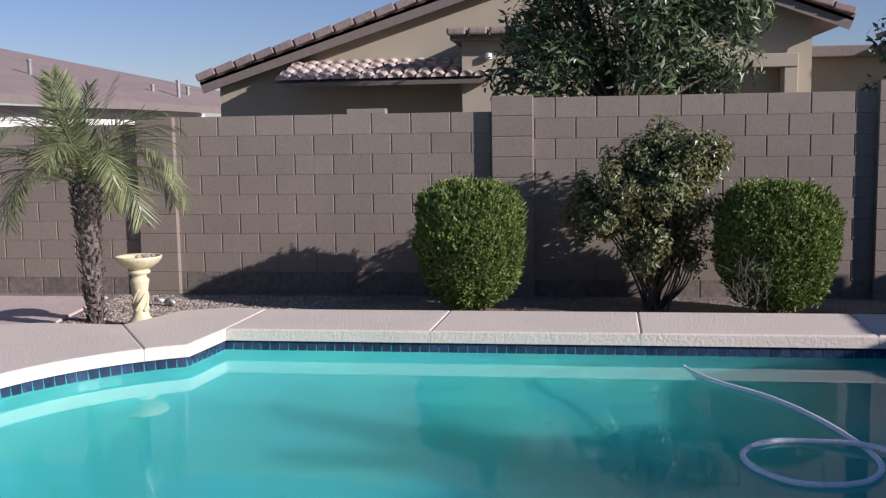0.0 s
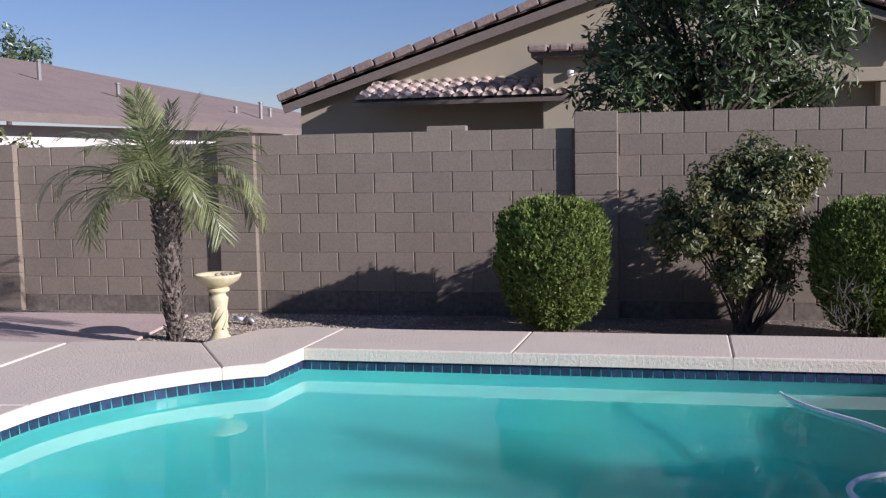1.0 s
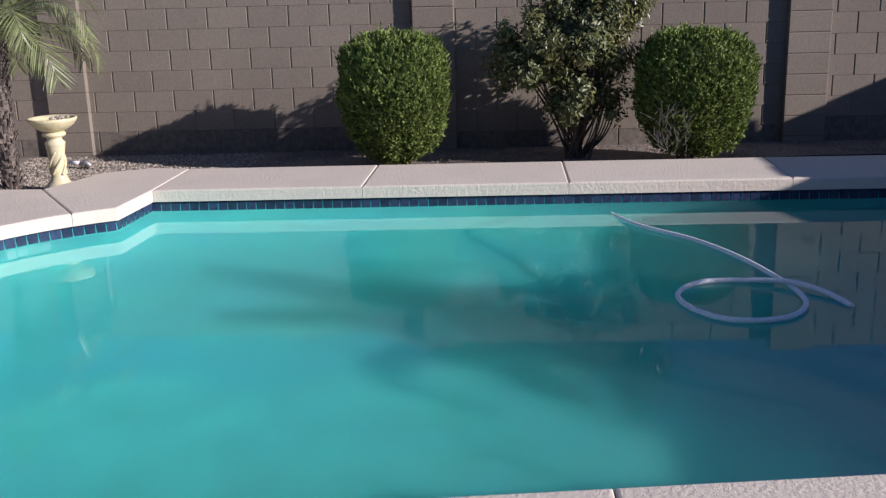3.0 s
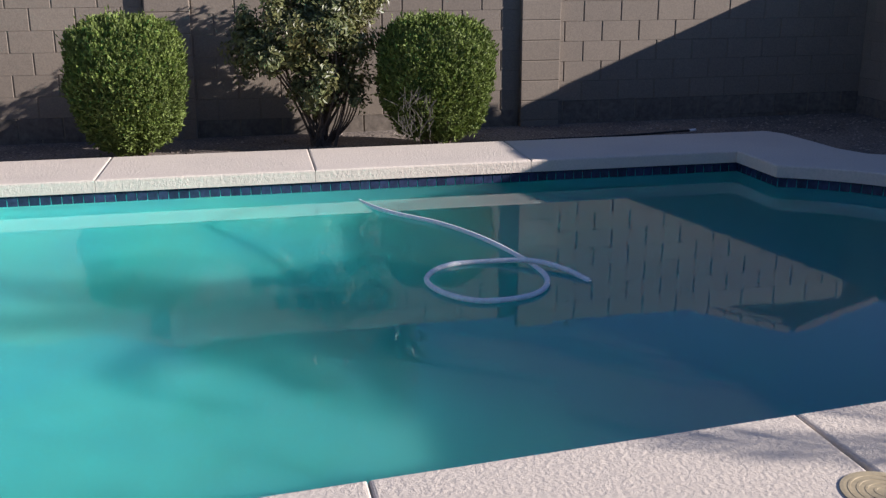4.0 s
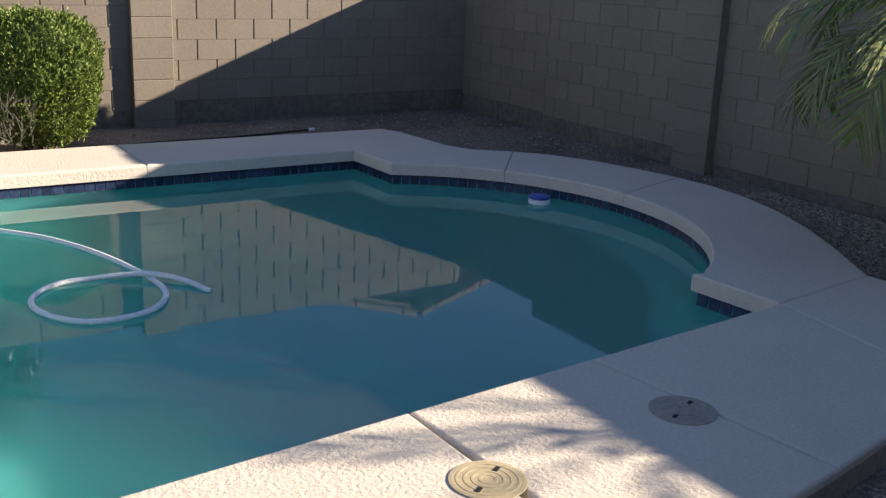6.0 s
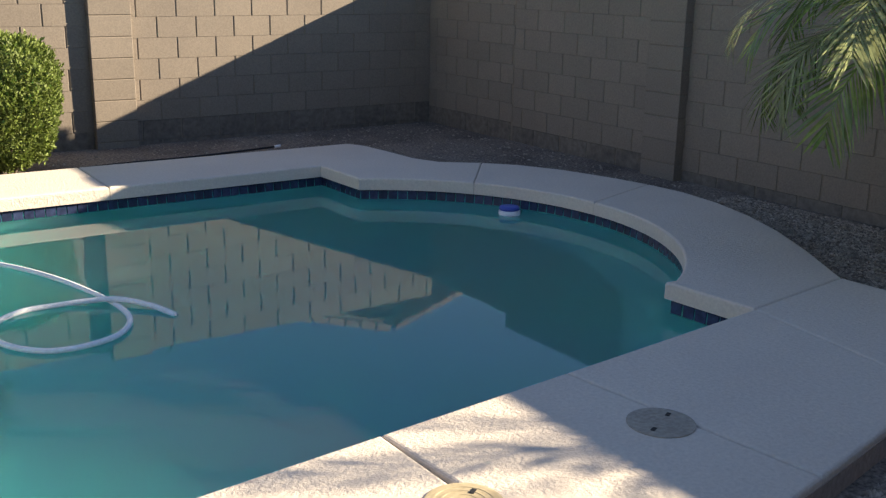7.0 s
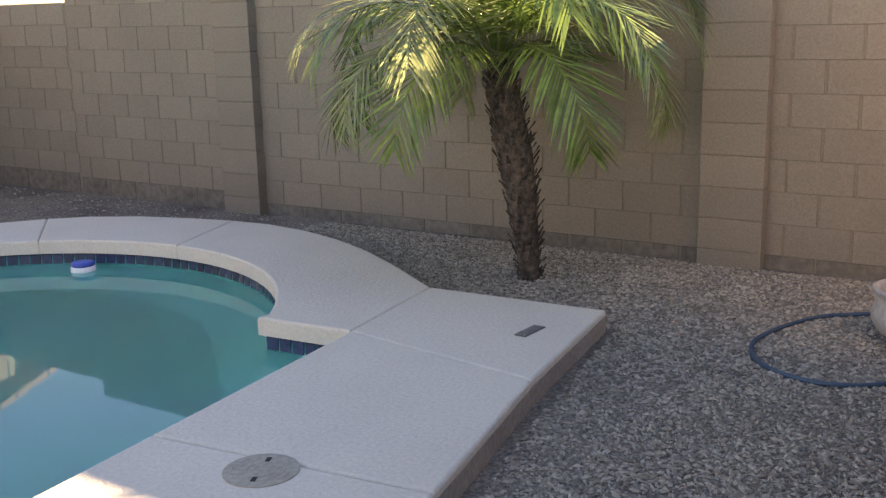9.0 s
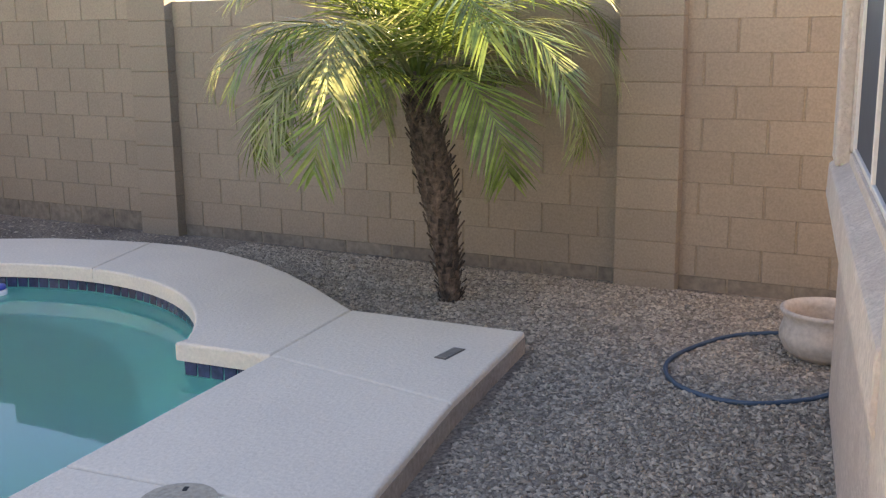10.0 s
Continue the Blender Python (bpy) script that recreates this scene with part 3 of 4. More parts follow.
def shrub():
    ob = thing("leafy_shrub", (4.67, -0.71, GROUND_Z), "loose leafy shrub with yellowing leaves and bare stems", "shrub")
    rng = np.random.default_rng(21)
    bm = bmesh.new()
    pts, nrm = [], []
    tips = [(-0.64, 0.0, 1.12), (-0.56, -0.1, 0.98), (-0.45, 0.0, 1.3), (-0.42, -0.15, 0.98), (-0.3, 0.15, 0.85), (-0.25, 0.05, 1.42), (-0.2, -0.2, 1.12), (-0.15, -0.1, 0.82), (0.0, 0.0, 1.54),
            (0.0, -0.25, 1.26), (0.02, 0.1, 1.0), (0.08, -0.25, 0.7), (0.2, 0.05, 1.62), (0.22, -0.22, 1.38), (0.28, -0.2, 1.08), (0.3, 0.0, 0.82), (0.4, 0.05, 1.6), (0.46, -0.12, 1.4),
            (0.42, -0.1, 1.12), (0.66, 0.0, 1.66), (0.58, -0.1, 1.55), (0.54, 0.0, 1.42), (0.36, -0.1, 0.6), (0.1, 0.1, 1.3), (-0.05, 0.0, 0.55)]
    tips = [(x * 0.86 + 0.02, y * 1.25 + 0.06, z * 0.95) for x, y, z in tips]
    for i, t in enumerate(tips):
        a = Vector((0.1 + rng.uniform(-0.1, 0.12), rng.uniform(-0.08, 0.08), -0.05))
        m = Vector(t) * 0.5 + Vector((0.08 + rng.uniform(-0.1, 0.12), rng.uniform(-0.1, 0.1), -0.05))
        tube(spline([a, m, t], 4), [0.016 - 0.0013 * k for k in range(9)], 5, bm)
        c = np.array(t)
        for k in range(11):
            twig = c + rng.normal(0, 1, 3) * np.array([0.11, 0.11, 0.085])
            way = twig - c + np.array([0.0, 0.0, 0.06])
            for q in range(74):
                d = rng.normal(0, 1, 3)
                d /= np.linalg.norm(d)
                pts.append(twig + d * 0.12 * rng.random() ** 0.5 - np.array([0, 0, 0.05]))
                nrm.append(d * 0.8 + way * 4 + np.array([0.2, -0.2, 0.4]))
    for k in range(7):
        tube(spline([(0.1, 0, -0.05), (0.22 + 0.03 * k, -0.1 + 0.03 * k, 0.22), (0.30 + 0.035 * k, -0.12 + 0.04 * k, 0.55)], 4), [0.011 - 0.0008 * q for q in range(9)], 5, bm)
    part("stem", bm, MAT_WOOD, ob)
    v, f = leaves(rng, np.array(pts), np.array(nrm), 0.059, 0.46, 0.6, 0.1)
    raw("foliage", v, f, MAT_SHRUB, ob)


shrub()


def frond_mesh(name, seed, length, lift, droop, mat, pairs=60, broad=0.006, limp=0.3):
    """A feather frond: an arching stalk with two ranks of narrow leaflets, along local +x."""
    rng = np.random.default_rng(seed)
    pts, p, ang = [], Vector((0, 0, 0)), lift
    n = 26
    for k in range(n + 1):
        pts.append(p.copy())
        ang -= droop * (0.3 + 1.4 * k / n) / n
        p = p + Vector((math.cos(ang), 0, math.sin(ang))) * (length / n)
    verts, faces = [], []

    def strip(a, way, up, ln, w):
        i = len(verts)
        side = way.cross(up).normalized() * w
        bend = Vector((0, 0, -rng.uniform(0.03, limp) * ln))
        m = a + way * ln * 0.55 + bend * 0.25
        e = a + way * ln + bend
        verts.extend([a - side * 0.5, a + side * 0.5, m + side, m - side, e])
        faces.extend([(i, i + 1, i + 2), (i, i + 2, i + 3), (i + 3, i + 2, i + 4)])

    for k in range(pairs // 9, pairs):
        t = k / pairs
        j = min(n - 1, int(t * n))
        a = pts[j].lerp(pts[j + 1], t * n - j)
        way = (pts[j + 1] - pts[j]).normalized()
        up = way.cross(Vector((0, 1, 0))) * -1
        ln = length * (0.09 + 0.21 * math.sin(math.pi * min(1, t * 0.86 + 0.10)) ** 0.8) * rng.uniform(0.85, 1.1)
        for s in (-1, 1):
            out = (way * (0.6 + 0.5 * t) + Vector((0, s, 0)) * (1.0 - 0.35 * t) + up * rng.uniform(-0.1, 0.5)).normalized()
            strip(a, out, up, ln, broad * rng.uniform(0.8, 1.2))
    i0 = len(verts)
    for k, q in enumerate(pts):
        w = 0.017 * (1 - 0.88 * k / n)
        verts.extend([q + Vector((0, w, 0)), q + Vector((0, -w, 0)), q + Vector((0, 0, -w))])
        if k:
            b, c = i0 + 3 * (k - 1), i0 + 3 * k
            for x, y in ((0, 1), (1, 2), (2, 0)):
                faces.append((b + x, b + y, c + y, c + x))
    me = bpy.data.meshes.new(name)
    me.from_pydata([tuple(v) for v in verts], [], faces)
    me.materials.append(mat)
    return me


def palm(at, height, lean, r0, r1, reach, seed, label, rows, mat=None, pairs=60, broad=0.006, bark=None, limp=0.3, girth=()):
    """A small date palm: a trunk rough with leaf bases, and arching fronds."""
    ob = thing("palm_tree", pose(*at), label, "palm tree", "date palms of the yard")
    rng = np.random.default_rng(seed)
    line = spline([(0, 0, -0.1), (lean[0] * 0.25, lean[1] * 0.25, height * 0.35), (lean[0] * 0.7, lean[1] * 0.7, height * 0.75), (lean[0], lean[1], height)], 6)
    m = len(line) - 1
    stops = girth or ((0, r0), (0.8, r1), (1, r1))

    def radius(t):
        return float(np.interp(t, [a for a, b in stops], [b for a, b in stops]))

    part("trunk", tube(line, [radius(k / m) for k in range(m + 1)], 16), bark or MAT_BARK, ob)
    verts, faces = [], []
    turns = int(height / 0.017)
    for k in range(turns):
        for s in range(4):
            t = (k + 0.25 * s) / turns
            j = min(m - 1, int(t * m))
            c = line[j].lerp(line[j + 1], t * m - j)
            r = radius(t) * 0.97
            a = (k * 4 + s) * 2.39996 + rng.uniform(-0.2, 0.2)
            o = Vector((math.cos(a), math.sin(a), 0))
            q = Vector((-o.y, o.x, 0))
            up = Vector((0, 0, 1))
            base = c + o * r
            w, ln, th = rng.uniform(0.011, 0.023), rng.uniform(0.035, 0.075), rng.uniform(0.012, 0.02)
            tip = base + (o * rng.uniform(0.15, 0.75) + up * rng.uniform(0.5, 1.0) + q * rng.uniform(-0.3, 0.3)).normalized() * ln
            i = len(verts)
            verts.extend([base - q * w - up * 0.012, base + q * w - up * 0.012, base + o * th + up * 0.004, tip - q * w * 0.45, tip + q * w * 0.45, tip + o * th * 0.4 - up * 0.008])
            faces.extend([(i, i + 2, i + 5, i + 3), (i + 2, i + 1, i + 4, i + 5), (i + 3, i + 5, i + 4), (i, i + 3, i + 4, i + 1)])
    raw("shaggy_sheath", verts, faces, bark or MAT_BARK, ob)
    top = line[-1]
    heart = tube([top + Vector((0, 0, -0.08)), top + Vector((0, 0, 0.04)), top + Vector((0, 0, 0.16)), top + Vector((0.01, 0, 0.30))], [radius(1) * 0.98, radius(1) * 0.8, radius(1) * 0.4, 0.012], 12)
    part("heart", heart, MAT_RACHIS, ob, "bundle of green leaf stalks at the crown")
    for count, lift, droop, ln in rows:
        me = [frond_mesh("frond", seed * 10 + int(lift) + i, ln * reach * rng.uniform(0.9, 1.08), radians(lift + rng.uniform(-7, 7)), droop, (mat if i != 1 else None) or MAT_FROND, pairs, broad, limp) for i in range(3)]
        start = rng.uniform(0, 360)
        for k in range(count):
            fr = new("frond", me[k % 3])
            fr.parent = ob
            a = start + 360 * k / count + rng.uniform(-12, 12)
            fr.matrix_basis = pose(top.x + 0.05 * math.cos(radians(a)), top.y + 0.05 * math.sin(radians(a)), top.z - 0.10 + 0.0018 * lift, rng.uniform(-14, 14), 0, a)
    return ob


palm((-0.085, -1.98, GROUND_Z), 1.31, (-0.035, 0.0), 0.056, 0.118, 1.04, 5, "small date palm with a rough trunk by the bird bath",
     ((5, 84, 0.4, 0.82), (8, 66, 1.5, 1.0), (9, 50, 2.0, 1.08), (7, 36, 2.2, 1.08)), MAT_FROND, 46, 0.0064, None, 0.07,
     ((0, 0.056), (0.5, 0.088), (0.85, 0.118), (1, 0.10)))
palm((9.9, -7.04, GROUND_Z, 0, 0, -30), 1.38, (-0.095, 0.245), 0.058, 0.125, 1.32, 11, "date palm with backlit yellow-green fronds in the gravel",
     ((4, 80, 0.9, 0.9), (9, 66, 1.7, 1.0), (11, 52, 2.2, 1.15), (10, 30, 2.3, 1.1)), MAT_FROND_BRIGHT, 56, 0.0076, MAT_BARK_DARK, 0.16,
     ((0, 0.055), (0.3, 0.085), (0.5, 0.112), (0.75, 0.098), (1, 0.06)))

palm((11.55, -9.5, GROUND_Z), 1.84, (0.0, 0.0), 0.07, 0.12, 0.84, 17, "small date palm just beyond the side wall",
     ((4, 72, 1.0, 0.9), (10, 42, 1.3, 1.0)), MAT_FROND, 17, 0.013, None, 0.15)


def tree():
    ob = thing("garden_tree", (4.6, 2.3, GROUND_Z), "broad dark-leaved tree behind the block wall", "tree")
    rng = np.random.default_rng(31)
    trunk = bmesh.new()
    tube(spline([(0, 0, -0.2), (0.05, 0, 0.9), (-0.05, 0.05, 1.7)], 4), [0.13, 0.125, 0.12, 0.115, 0.11, 0.105, 0.10, 0.095, 0.09], 10, trunk)
    pts, nrm = [], []
    for i in range(72):
        a = rng.uniform(0, 2 * math.pi)
        r = 1.52 * math.sqrt(rng.random())
        z = rng.uniform(2.1, 4.6)
        t = Vector((r * math.cos(a), 0.75 * r * math.sin(a), z - 0.25 * max(0, r - 1)))
        m = Vector((t.x * 0.4, t.y * 0.4, 1.6 + (z - 1.6) * 0.45))
        tube(spline([(-0.05, 0.05, 1.6), m, t], 3), [0.05, 0.042, 0.034, 0.026, 0.019, 0.012, 0.006], 5, trunk)
        c = np.array(t)
        for k in range(230):
            d = rng.normal(0, 1, 3)
            d /= np.linalg.norm(d)
            pts.append(c + d * 0.42 * rng.random() ** 0.5)
            nrm.append(d + np.array([0.2, -0.3, 0.4]))
    part("trunk", trunk, MAT_WOOD, ob)
    v, f = leaves(rng, np.array(pts), np.array(nrm), 0.14, 0.3, 0.7, 0.06)
    raw("crown", v, f, MAT_TREE, ob)


tree()


# ---- neighbouring houses ----
def neighbour():
    ob = thing("gabled_house", (0, 0, 0), "tan stucco gabled house behind the wall, grey roof tiles", "house")
    Y = 6.0
    ex, ez, ax, az = -1.98, 2.36, 4.55, 4.40
    bm = bmesh.new()
    pts = [(-1.78, -0.2), (-1.78, 2.34), (ax, az - 0.10), (7.55, 3.2), (7.55, -0.2)]
    f = [bm.verts.new((x, Y, z)) for x, z in pts]
    b = [bm.verts.new((x, Y + 9, z)) for x, z in pts]
    bm.faces.new(f)
    bm.faces.new(b[::-1])
    for i in range(5):
        j = (i + 1) % 5
        bm.faces.new((f[j], f[i], b[i], b[j]))
    bmesh.ops.recalc_face_normals(bm, faces=bm.faces)
    part("wall", bm, MAT_STUCCO, ob)
    for name, (x0, z0), (x1, z1) in (("roof", (ex, ez), (ax, az)), ("roof", (ax, az), (8.05, 3.08))):
        way = Vector((x1 - x0, 0, z1 - z0))
        up = Vector((-way.z, 0, way.x)).normalized()
        bm = bmesh.new()
        vs = []
        for y in (Y - 0.35, Y + 9.3):
            for p, h in (((x0, z0), -0.02), ((x1, z1), -0.02), ((x1, z1), 0.10), ((x0, z0), 0.10)):
                vs.append(bm.verts.new(Vector((p[0], y, p[1])) + up * h))
        for q in ((0, 1, 2, 3), (7, 6, 5, 4), (0, 4, 5, 1), (1, 5, 6, 2), (2, 6, 7, 3), (3, 7, 4, 0)):
            bm.faces.new([vs[i] for i in q])
        bmesh.ops.recalc_face_normals(bm, faces=bm.faces)
        roof = part(name, bm, MAT_ROOF, ob, "grey-brown concrete tile roof")
        n = int(way.length / 0.33)
        tilt = math.atan2(way.z, way.x)
        me = mesh_of("verge_tile", box(-0.17, -0.02, 0.05, 0.155, 0.30, 0.17, 0.02), MAT_ROOF)
        for k in range(n):
            t = new("verge_tile", me)
            t.parent = roof
            p = Vector((x0, Y - 0.42, z0)) + way * ((k + 0.5) / n)
            t.matrix_basis = Matrix.Translation(p) @ Matrix.Rotation(-tilt - 0.06, 4, "Y")
        fa = part("fascia", box(-way.length / 2, -0.02, -0.15, way.length / 2, 0.02, 0.03), MAT_FASCIA, ob)
        fa.matrix_basis = Matrix.Translation(Vector(((x0 + x1) / 2, Y - 0.33, (z0 + z1) / 2))) @ Matrix.Rotation(-tilt, 4, "Y")
    part("wing_wall", box(2.35, 4.9, -0.2, 3.6, 6.0, 2.86), MAT_STUCCO, ob)
    wing = part("wing_roof", box(2.2, 4.7, 2.86, 3.75, 6.0, 2.93, 0.01), MAT_FASCIA, ob)
    for k in range(5):
        part("verge_tile", box(2.16 + 0.31 * k, 4.62, 2.93, 2.44 + 0.31 * k, 5.0, 3.04, 0.03), MAT_ROOF, wing)
    # sloping porch roof with barrel tiles
    bm = bmesh.new()
    box(-0.5, 0, -0.06, 2.75, 1.35, 0.0, bm=bm)
    pr = part("porch_roof", bm, MAT_FASCIA, ob, "porch roof with weathered clay barrel tiles")
    pr.matrix_basis = Matrix.Translation((0, 4.75, 2.30)) @ Matrix.Rotation(radians(15), 4, "X")
    bm = bmesh.new()
    n = 7
    a, b = [], []
    for k in range(n):
        t = math.pi * k / (n - 1)
        a.append(bm.verts.new((0.085 * math.cos(t), -0.02, 0.075 * math.sin(t))))
        b.append(bm.verts.new((0.10 * math.cos(t), 0.36, 0.09 * math.sin(t) - 0.03)))
    for k in range(n - 1):
        bm.faces.new((a[k], a[k + 1], b[k + 1], b[k]))
    bm.faces.new(a)
    barrel = mesh_of("barrel_tile", bm, MAT_CLAY, True)
    for r in range(4):
        for k in range(15):
            t = new("barrel_tile", barrel)
            t.parent = pr
            t.location = (-0.38 + 0.215 * k + (0.01 if r % 2 else -0.01), 1.0 - 0.33 * r, 0.05)
            t.rotation_euler = (radians(-5), 0, 0)
    part("beam", box(6.0, 5.6, 2.42, 7.28, 6.0, 2.62, 0.01), MAT_STUCCO, ob)
    part("post", box(7.08, 5.62, -0.2, 7.28, 5.98, 2.42, 0.01), MAT_STUCCO, ob)
    part("side_wing", box(7.55, 7.2, -0.2, 10.6, 12.0, 2.62), MAT_STUCCO, ob)
    part("side_wing_eave", box(7.56, 6.85, 2.62, 10.8, 12.2, 2.80, 0.02), MAT_FASCIA, ob)
    part("wall_lamp", lathe([(0.02, -0.05), (0.05, -0.03), (0.05, 0.05), (0.02, 0.06)], 12), MAT_WHITE, ob, "small white wall lamp").matrix_basis = pose(2.75, 4.86, 2.62)


neighbour()


def corner_house():
    """The house beyond the corner of the yard, seen mirrored in the pool."""
    ob = thing("gabled_house", (0, 0, 0), "tan stucco house with a low gable beyond the yard corner", "house")
    Y, ax, az = 5.35, 13.4, 4.28
    bm = bmesh.new()
    pts = [(10.9, -0.2), (10.9, 3.55), (ax, az - 0.05), (15.9, 3.55), (15.9, -0.2)]
    f = [bm.verts.new((x, Y, z)) for x, z in pts]
    b = [bm.verts.new((x, Y + 8, z)) for x, z in pts]
    bm.faces.new(f)
    bm.faces.new(b[::-1])
    for i in range(5):
        j = (i + 1) % 5
        bm.faces.new((f[j], f[i], b[i], b[j]))
    bmesh.ops.recalc_face_normals(bm, faces=bm.faces)
    part("wall", bm, MAT_STUCCO, ob)
    me = mesh_of("verge_tile", box(-0.17, -0.02, 0.05, 0.155, 0.30, 0.17, 0.02), MAT_ROOF)
    for side in (-1, 1):
        way = Vector((2.9 * side, 0, -0.87))
        tilt = math.atan2(-0.87 * side, 2.9)
        roof = part("roof", box(-1.52, -0.35, -0.02, 1.52, 8.2, 0.10, 0.01), MAT_ROOF, ob)
        roof.matrix_basis = Matrix.Translation((ax + 1.45 * side, Y, az - 0.435)) @ Matrix.Rotation(-tilt, 4, "Y")
        for k in range(9):
            t = new("verge_tile", me)
            t.parent = roof
            t.matrix_basis = pose(-1.35 + 0.335 * k, -0.42, 0, 0, 3 * side, 0)


corner_house()


def far_house():
    ob = thing("low_house", (0, 0, 0), "pale stucco house with a low brown tile roof", "house")
    eave = [(-9.3, -4.0, 2.56), (-7.9, 8.0, 2.47), (-6.9, 20.0, 2.36)]
    ridge = [(-26.0, 2.0, 6.6), (-15.9, 20.0, 4.73), (-9.05, 26.0, 3.10)]
    bm = bmesh.new()
    top = [[bm.verts.new(p) for p in row] for row in (eave, ridge)]
    low = [[bm.verts.new((x, y, z - 0.16)) for x, y, z in row] for row in (eave, ridge)]
    for k in range(2):
        bm.faces.new((top[0][k], top[0][k + 1], top[1][k + 1], top[1][k]))
        bm.faces.new((low[1][k], low[1][k + 1], low[0][k + 1], low[0][k]))
        bm.faces.new((low[0][k], low[0][k + 1], top[0][k + 1], top[0][k]))
        bm.faces.new((top[1][k], top[1][k + 1], low[1][k + 1], low[1][k]))
    bm.faces.new((top[0][0], top[1][0], low[1][0], low[0][0]))
    bm.faces.new((top[1][2], top[0][2], low[0][2], low[1][2]))
    bmesh.ops.recalc_face_normals(bm, faces=bm.faces)
    part("roof", bm, MAT_ROOF, ob, "low brown tile roof")
    part("wall", prism([(-9.9, -3.8), (-8.5, 8.0), (-7.5, 19.6), (-9.3, 25.0), (-16.0, 19.8), (-26.0, 2.0)], -0.3, 2.25), MAT_STUCCO_WHITE, ob)
    for (a, b) in zip(eave, eave[1:]):
        a, b = Vector(a), Vector(b)
        w = b - a
        f = part("fascia", box(0, -0.02, -0.19, w.length, 0.02, 0.0), MAT_FASCIA, ob)
        f.matrix_basis = Matrix.Translation(a + Vector((0.03, 0, 0))) @ Vector((1, 0, 0)).rotation_difference(w).to_matrix().to_4x4()
    for x, y, z, h in ((-12.2, 14.5, 3.75, 0.42), (-10.2, 15.0, 3.3, 0.22), (-8.0, 19.5, 2.72, 0.42), (-8.6, 19.0, 2.8, 0.2), (-8.3, 21.0, 2.85, 0.16)):
        part("vent_pipe", lathe([(0.06, z - 0.5), (0.06, z + h), (0.08, z + h), (0.08, z + h + 0.05)], 10, centre=(x, y)), MAT_METAL, ob)


far_house()

# ---- small things ----
def bird_bath():
    ob = thing("bird_bath", (0.25, -1.80, GROUND_Z + 0.02), "pale yellow ceramic bird bath on a pedestal in gravel", "bird bath")
    part("pedestal", lathe([(0.118, 0.0), (0.12, 0.03), (0.10, 0.05), (0.078, 0.075), (0.064, 0.12), (0.058, 0.19), (0.061, 0.25), (0.072, 0.33), (0.082, 0.385), (0.084, 0.405), (0.068, 0.422), (0.060, 0.435),
                            (0.062, 0.448), (0.094, 0.462), (0.098, 0.478), (0.09, 0.492), (0.066, 0.505)], 32), MAT_BATH, ob, smooth=True)
    part("basin", lathe([(0.06, 0.495), (0.11, 0.512), (0.17, 0.552), (0.198, 0.59), (0.204, 0.606), (0.198, 0.618), (0.184, 0.614), (0.17, 0.596), (0.11, 0.565), (0.02, 0.555)], 40), MAT_BATH, ob, smooth=True)
    for k in range(5):
        a = k * 2 * math.pi / 5 + 0.5
        at = [(0.066 * math.cos(a + 0.5 * q), 0.066 * math.sin(a + 0.5 * q), 0.13 + 0.05 * q) for q in range(5)]
        part("relief", tube(spline(at, 3), 0.011, 6), MAT_BATH, ob, "raised leaf scroll", smooth=True)

    rng = np.random.default_rng(6)
    for k in range(14):
        a, r, q = rng.uniform(-1.2, 1.4), rng.uniform(0.04, 0.15), rng.uniform(0.012, 0.022)
        st = bmesh.new()
        bmesh.ops.create_icosphere(st, subdivisions=1, radius=q)
        for w in st.verts:
            w.co = Vector((w.co.x * 1.3 + r * math.cos(a), w.co.y + r * math.sin(a), w.co.z * 0.9 + 0.594 + 0.2 * r))
        part("pebble", st, MAT_STONE, ob, "grey pebble in the bowl")


bird_bath()


def lid(at, turn, label, mat):
    ob = thing("skimmer_hatch", pose(*at, 0, 0, turn), label, "hatch", "round hatches in the deck")
    part("rim", lathe([(0.118, 0.0), (0.131, 0.0), (0.131, 0.004), (0.120, 0.005)], 40), mat, ob)
    prof = [(0.118, 0.001), (0.117, 0.004)]
    for k in range(4):
        r = 0.104 - 0.0255 * k
        prof += [(r + 0.005, 0.004), (r + 0.004, 0.006), (r - 0.004, 0.006), (r - 0.005, 0.004)]
    part("cover", lathe(prof + [(0.004, 0.004)], 40), mat, ob)
    # Solid near-black blocks: the shade inside each finger hole is put into their colour.
    for s in (-1, 1):
        part("finger_hole", box(s * 0.078 - 0.015, -0.008, 0.003, s * 0.078 + 0.015, 0.008, 0.0075), MAT_DARK, ob)


lid((5.815, -7.725, 0.0), 33, "tan round plastic skimmer hatch set in the deck", MAT_LID)
lid((6.793, -7.638, 0.0), 24, "dull tan round plastic skimmer hatch set in the deck", MAT_LID_DULL)


def grate():
    ob = thing("deck_drain", pose(8.61, -7.709, 0.0, 0, 0, -4), "small dark drain grate in the deck", "drain")
    part("frame", box(-0.092, -0.032, 0.0, 0.092, 0.032, 0.004), MAT_GRATE, ob)
    for k in range(9):
        part("bar", box(-0.084 + k * 0.0195, -0.026, 0.004, -0.074 + k * 0.0195, 0.026, 0.008), MAT_METAL, ob)


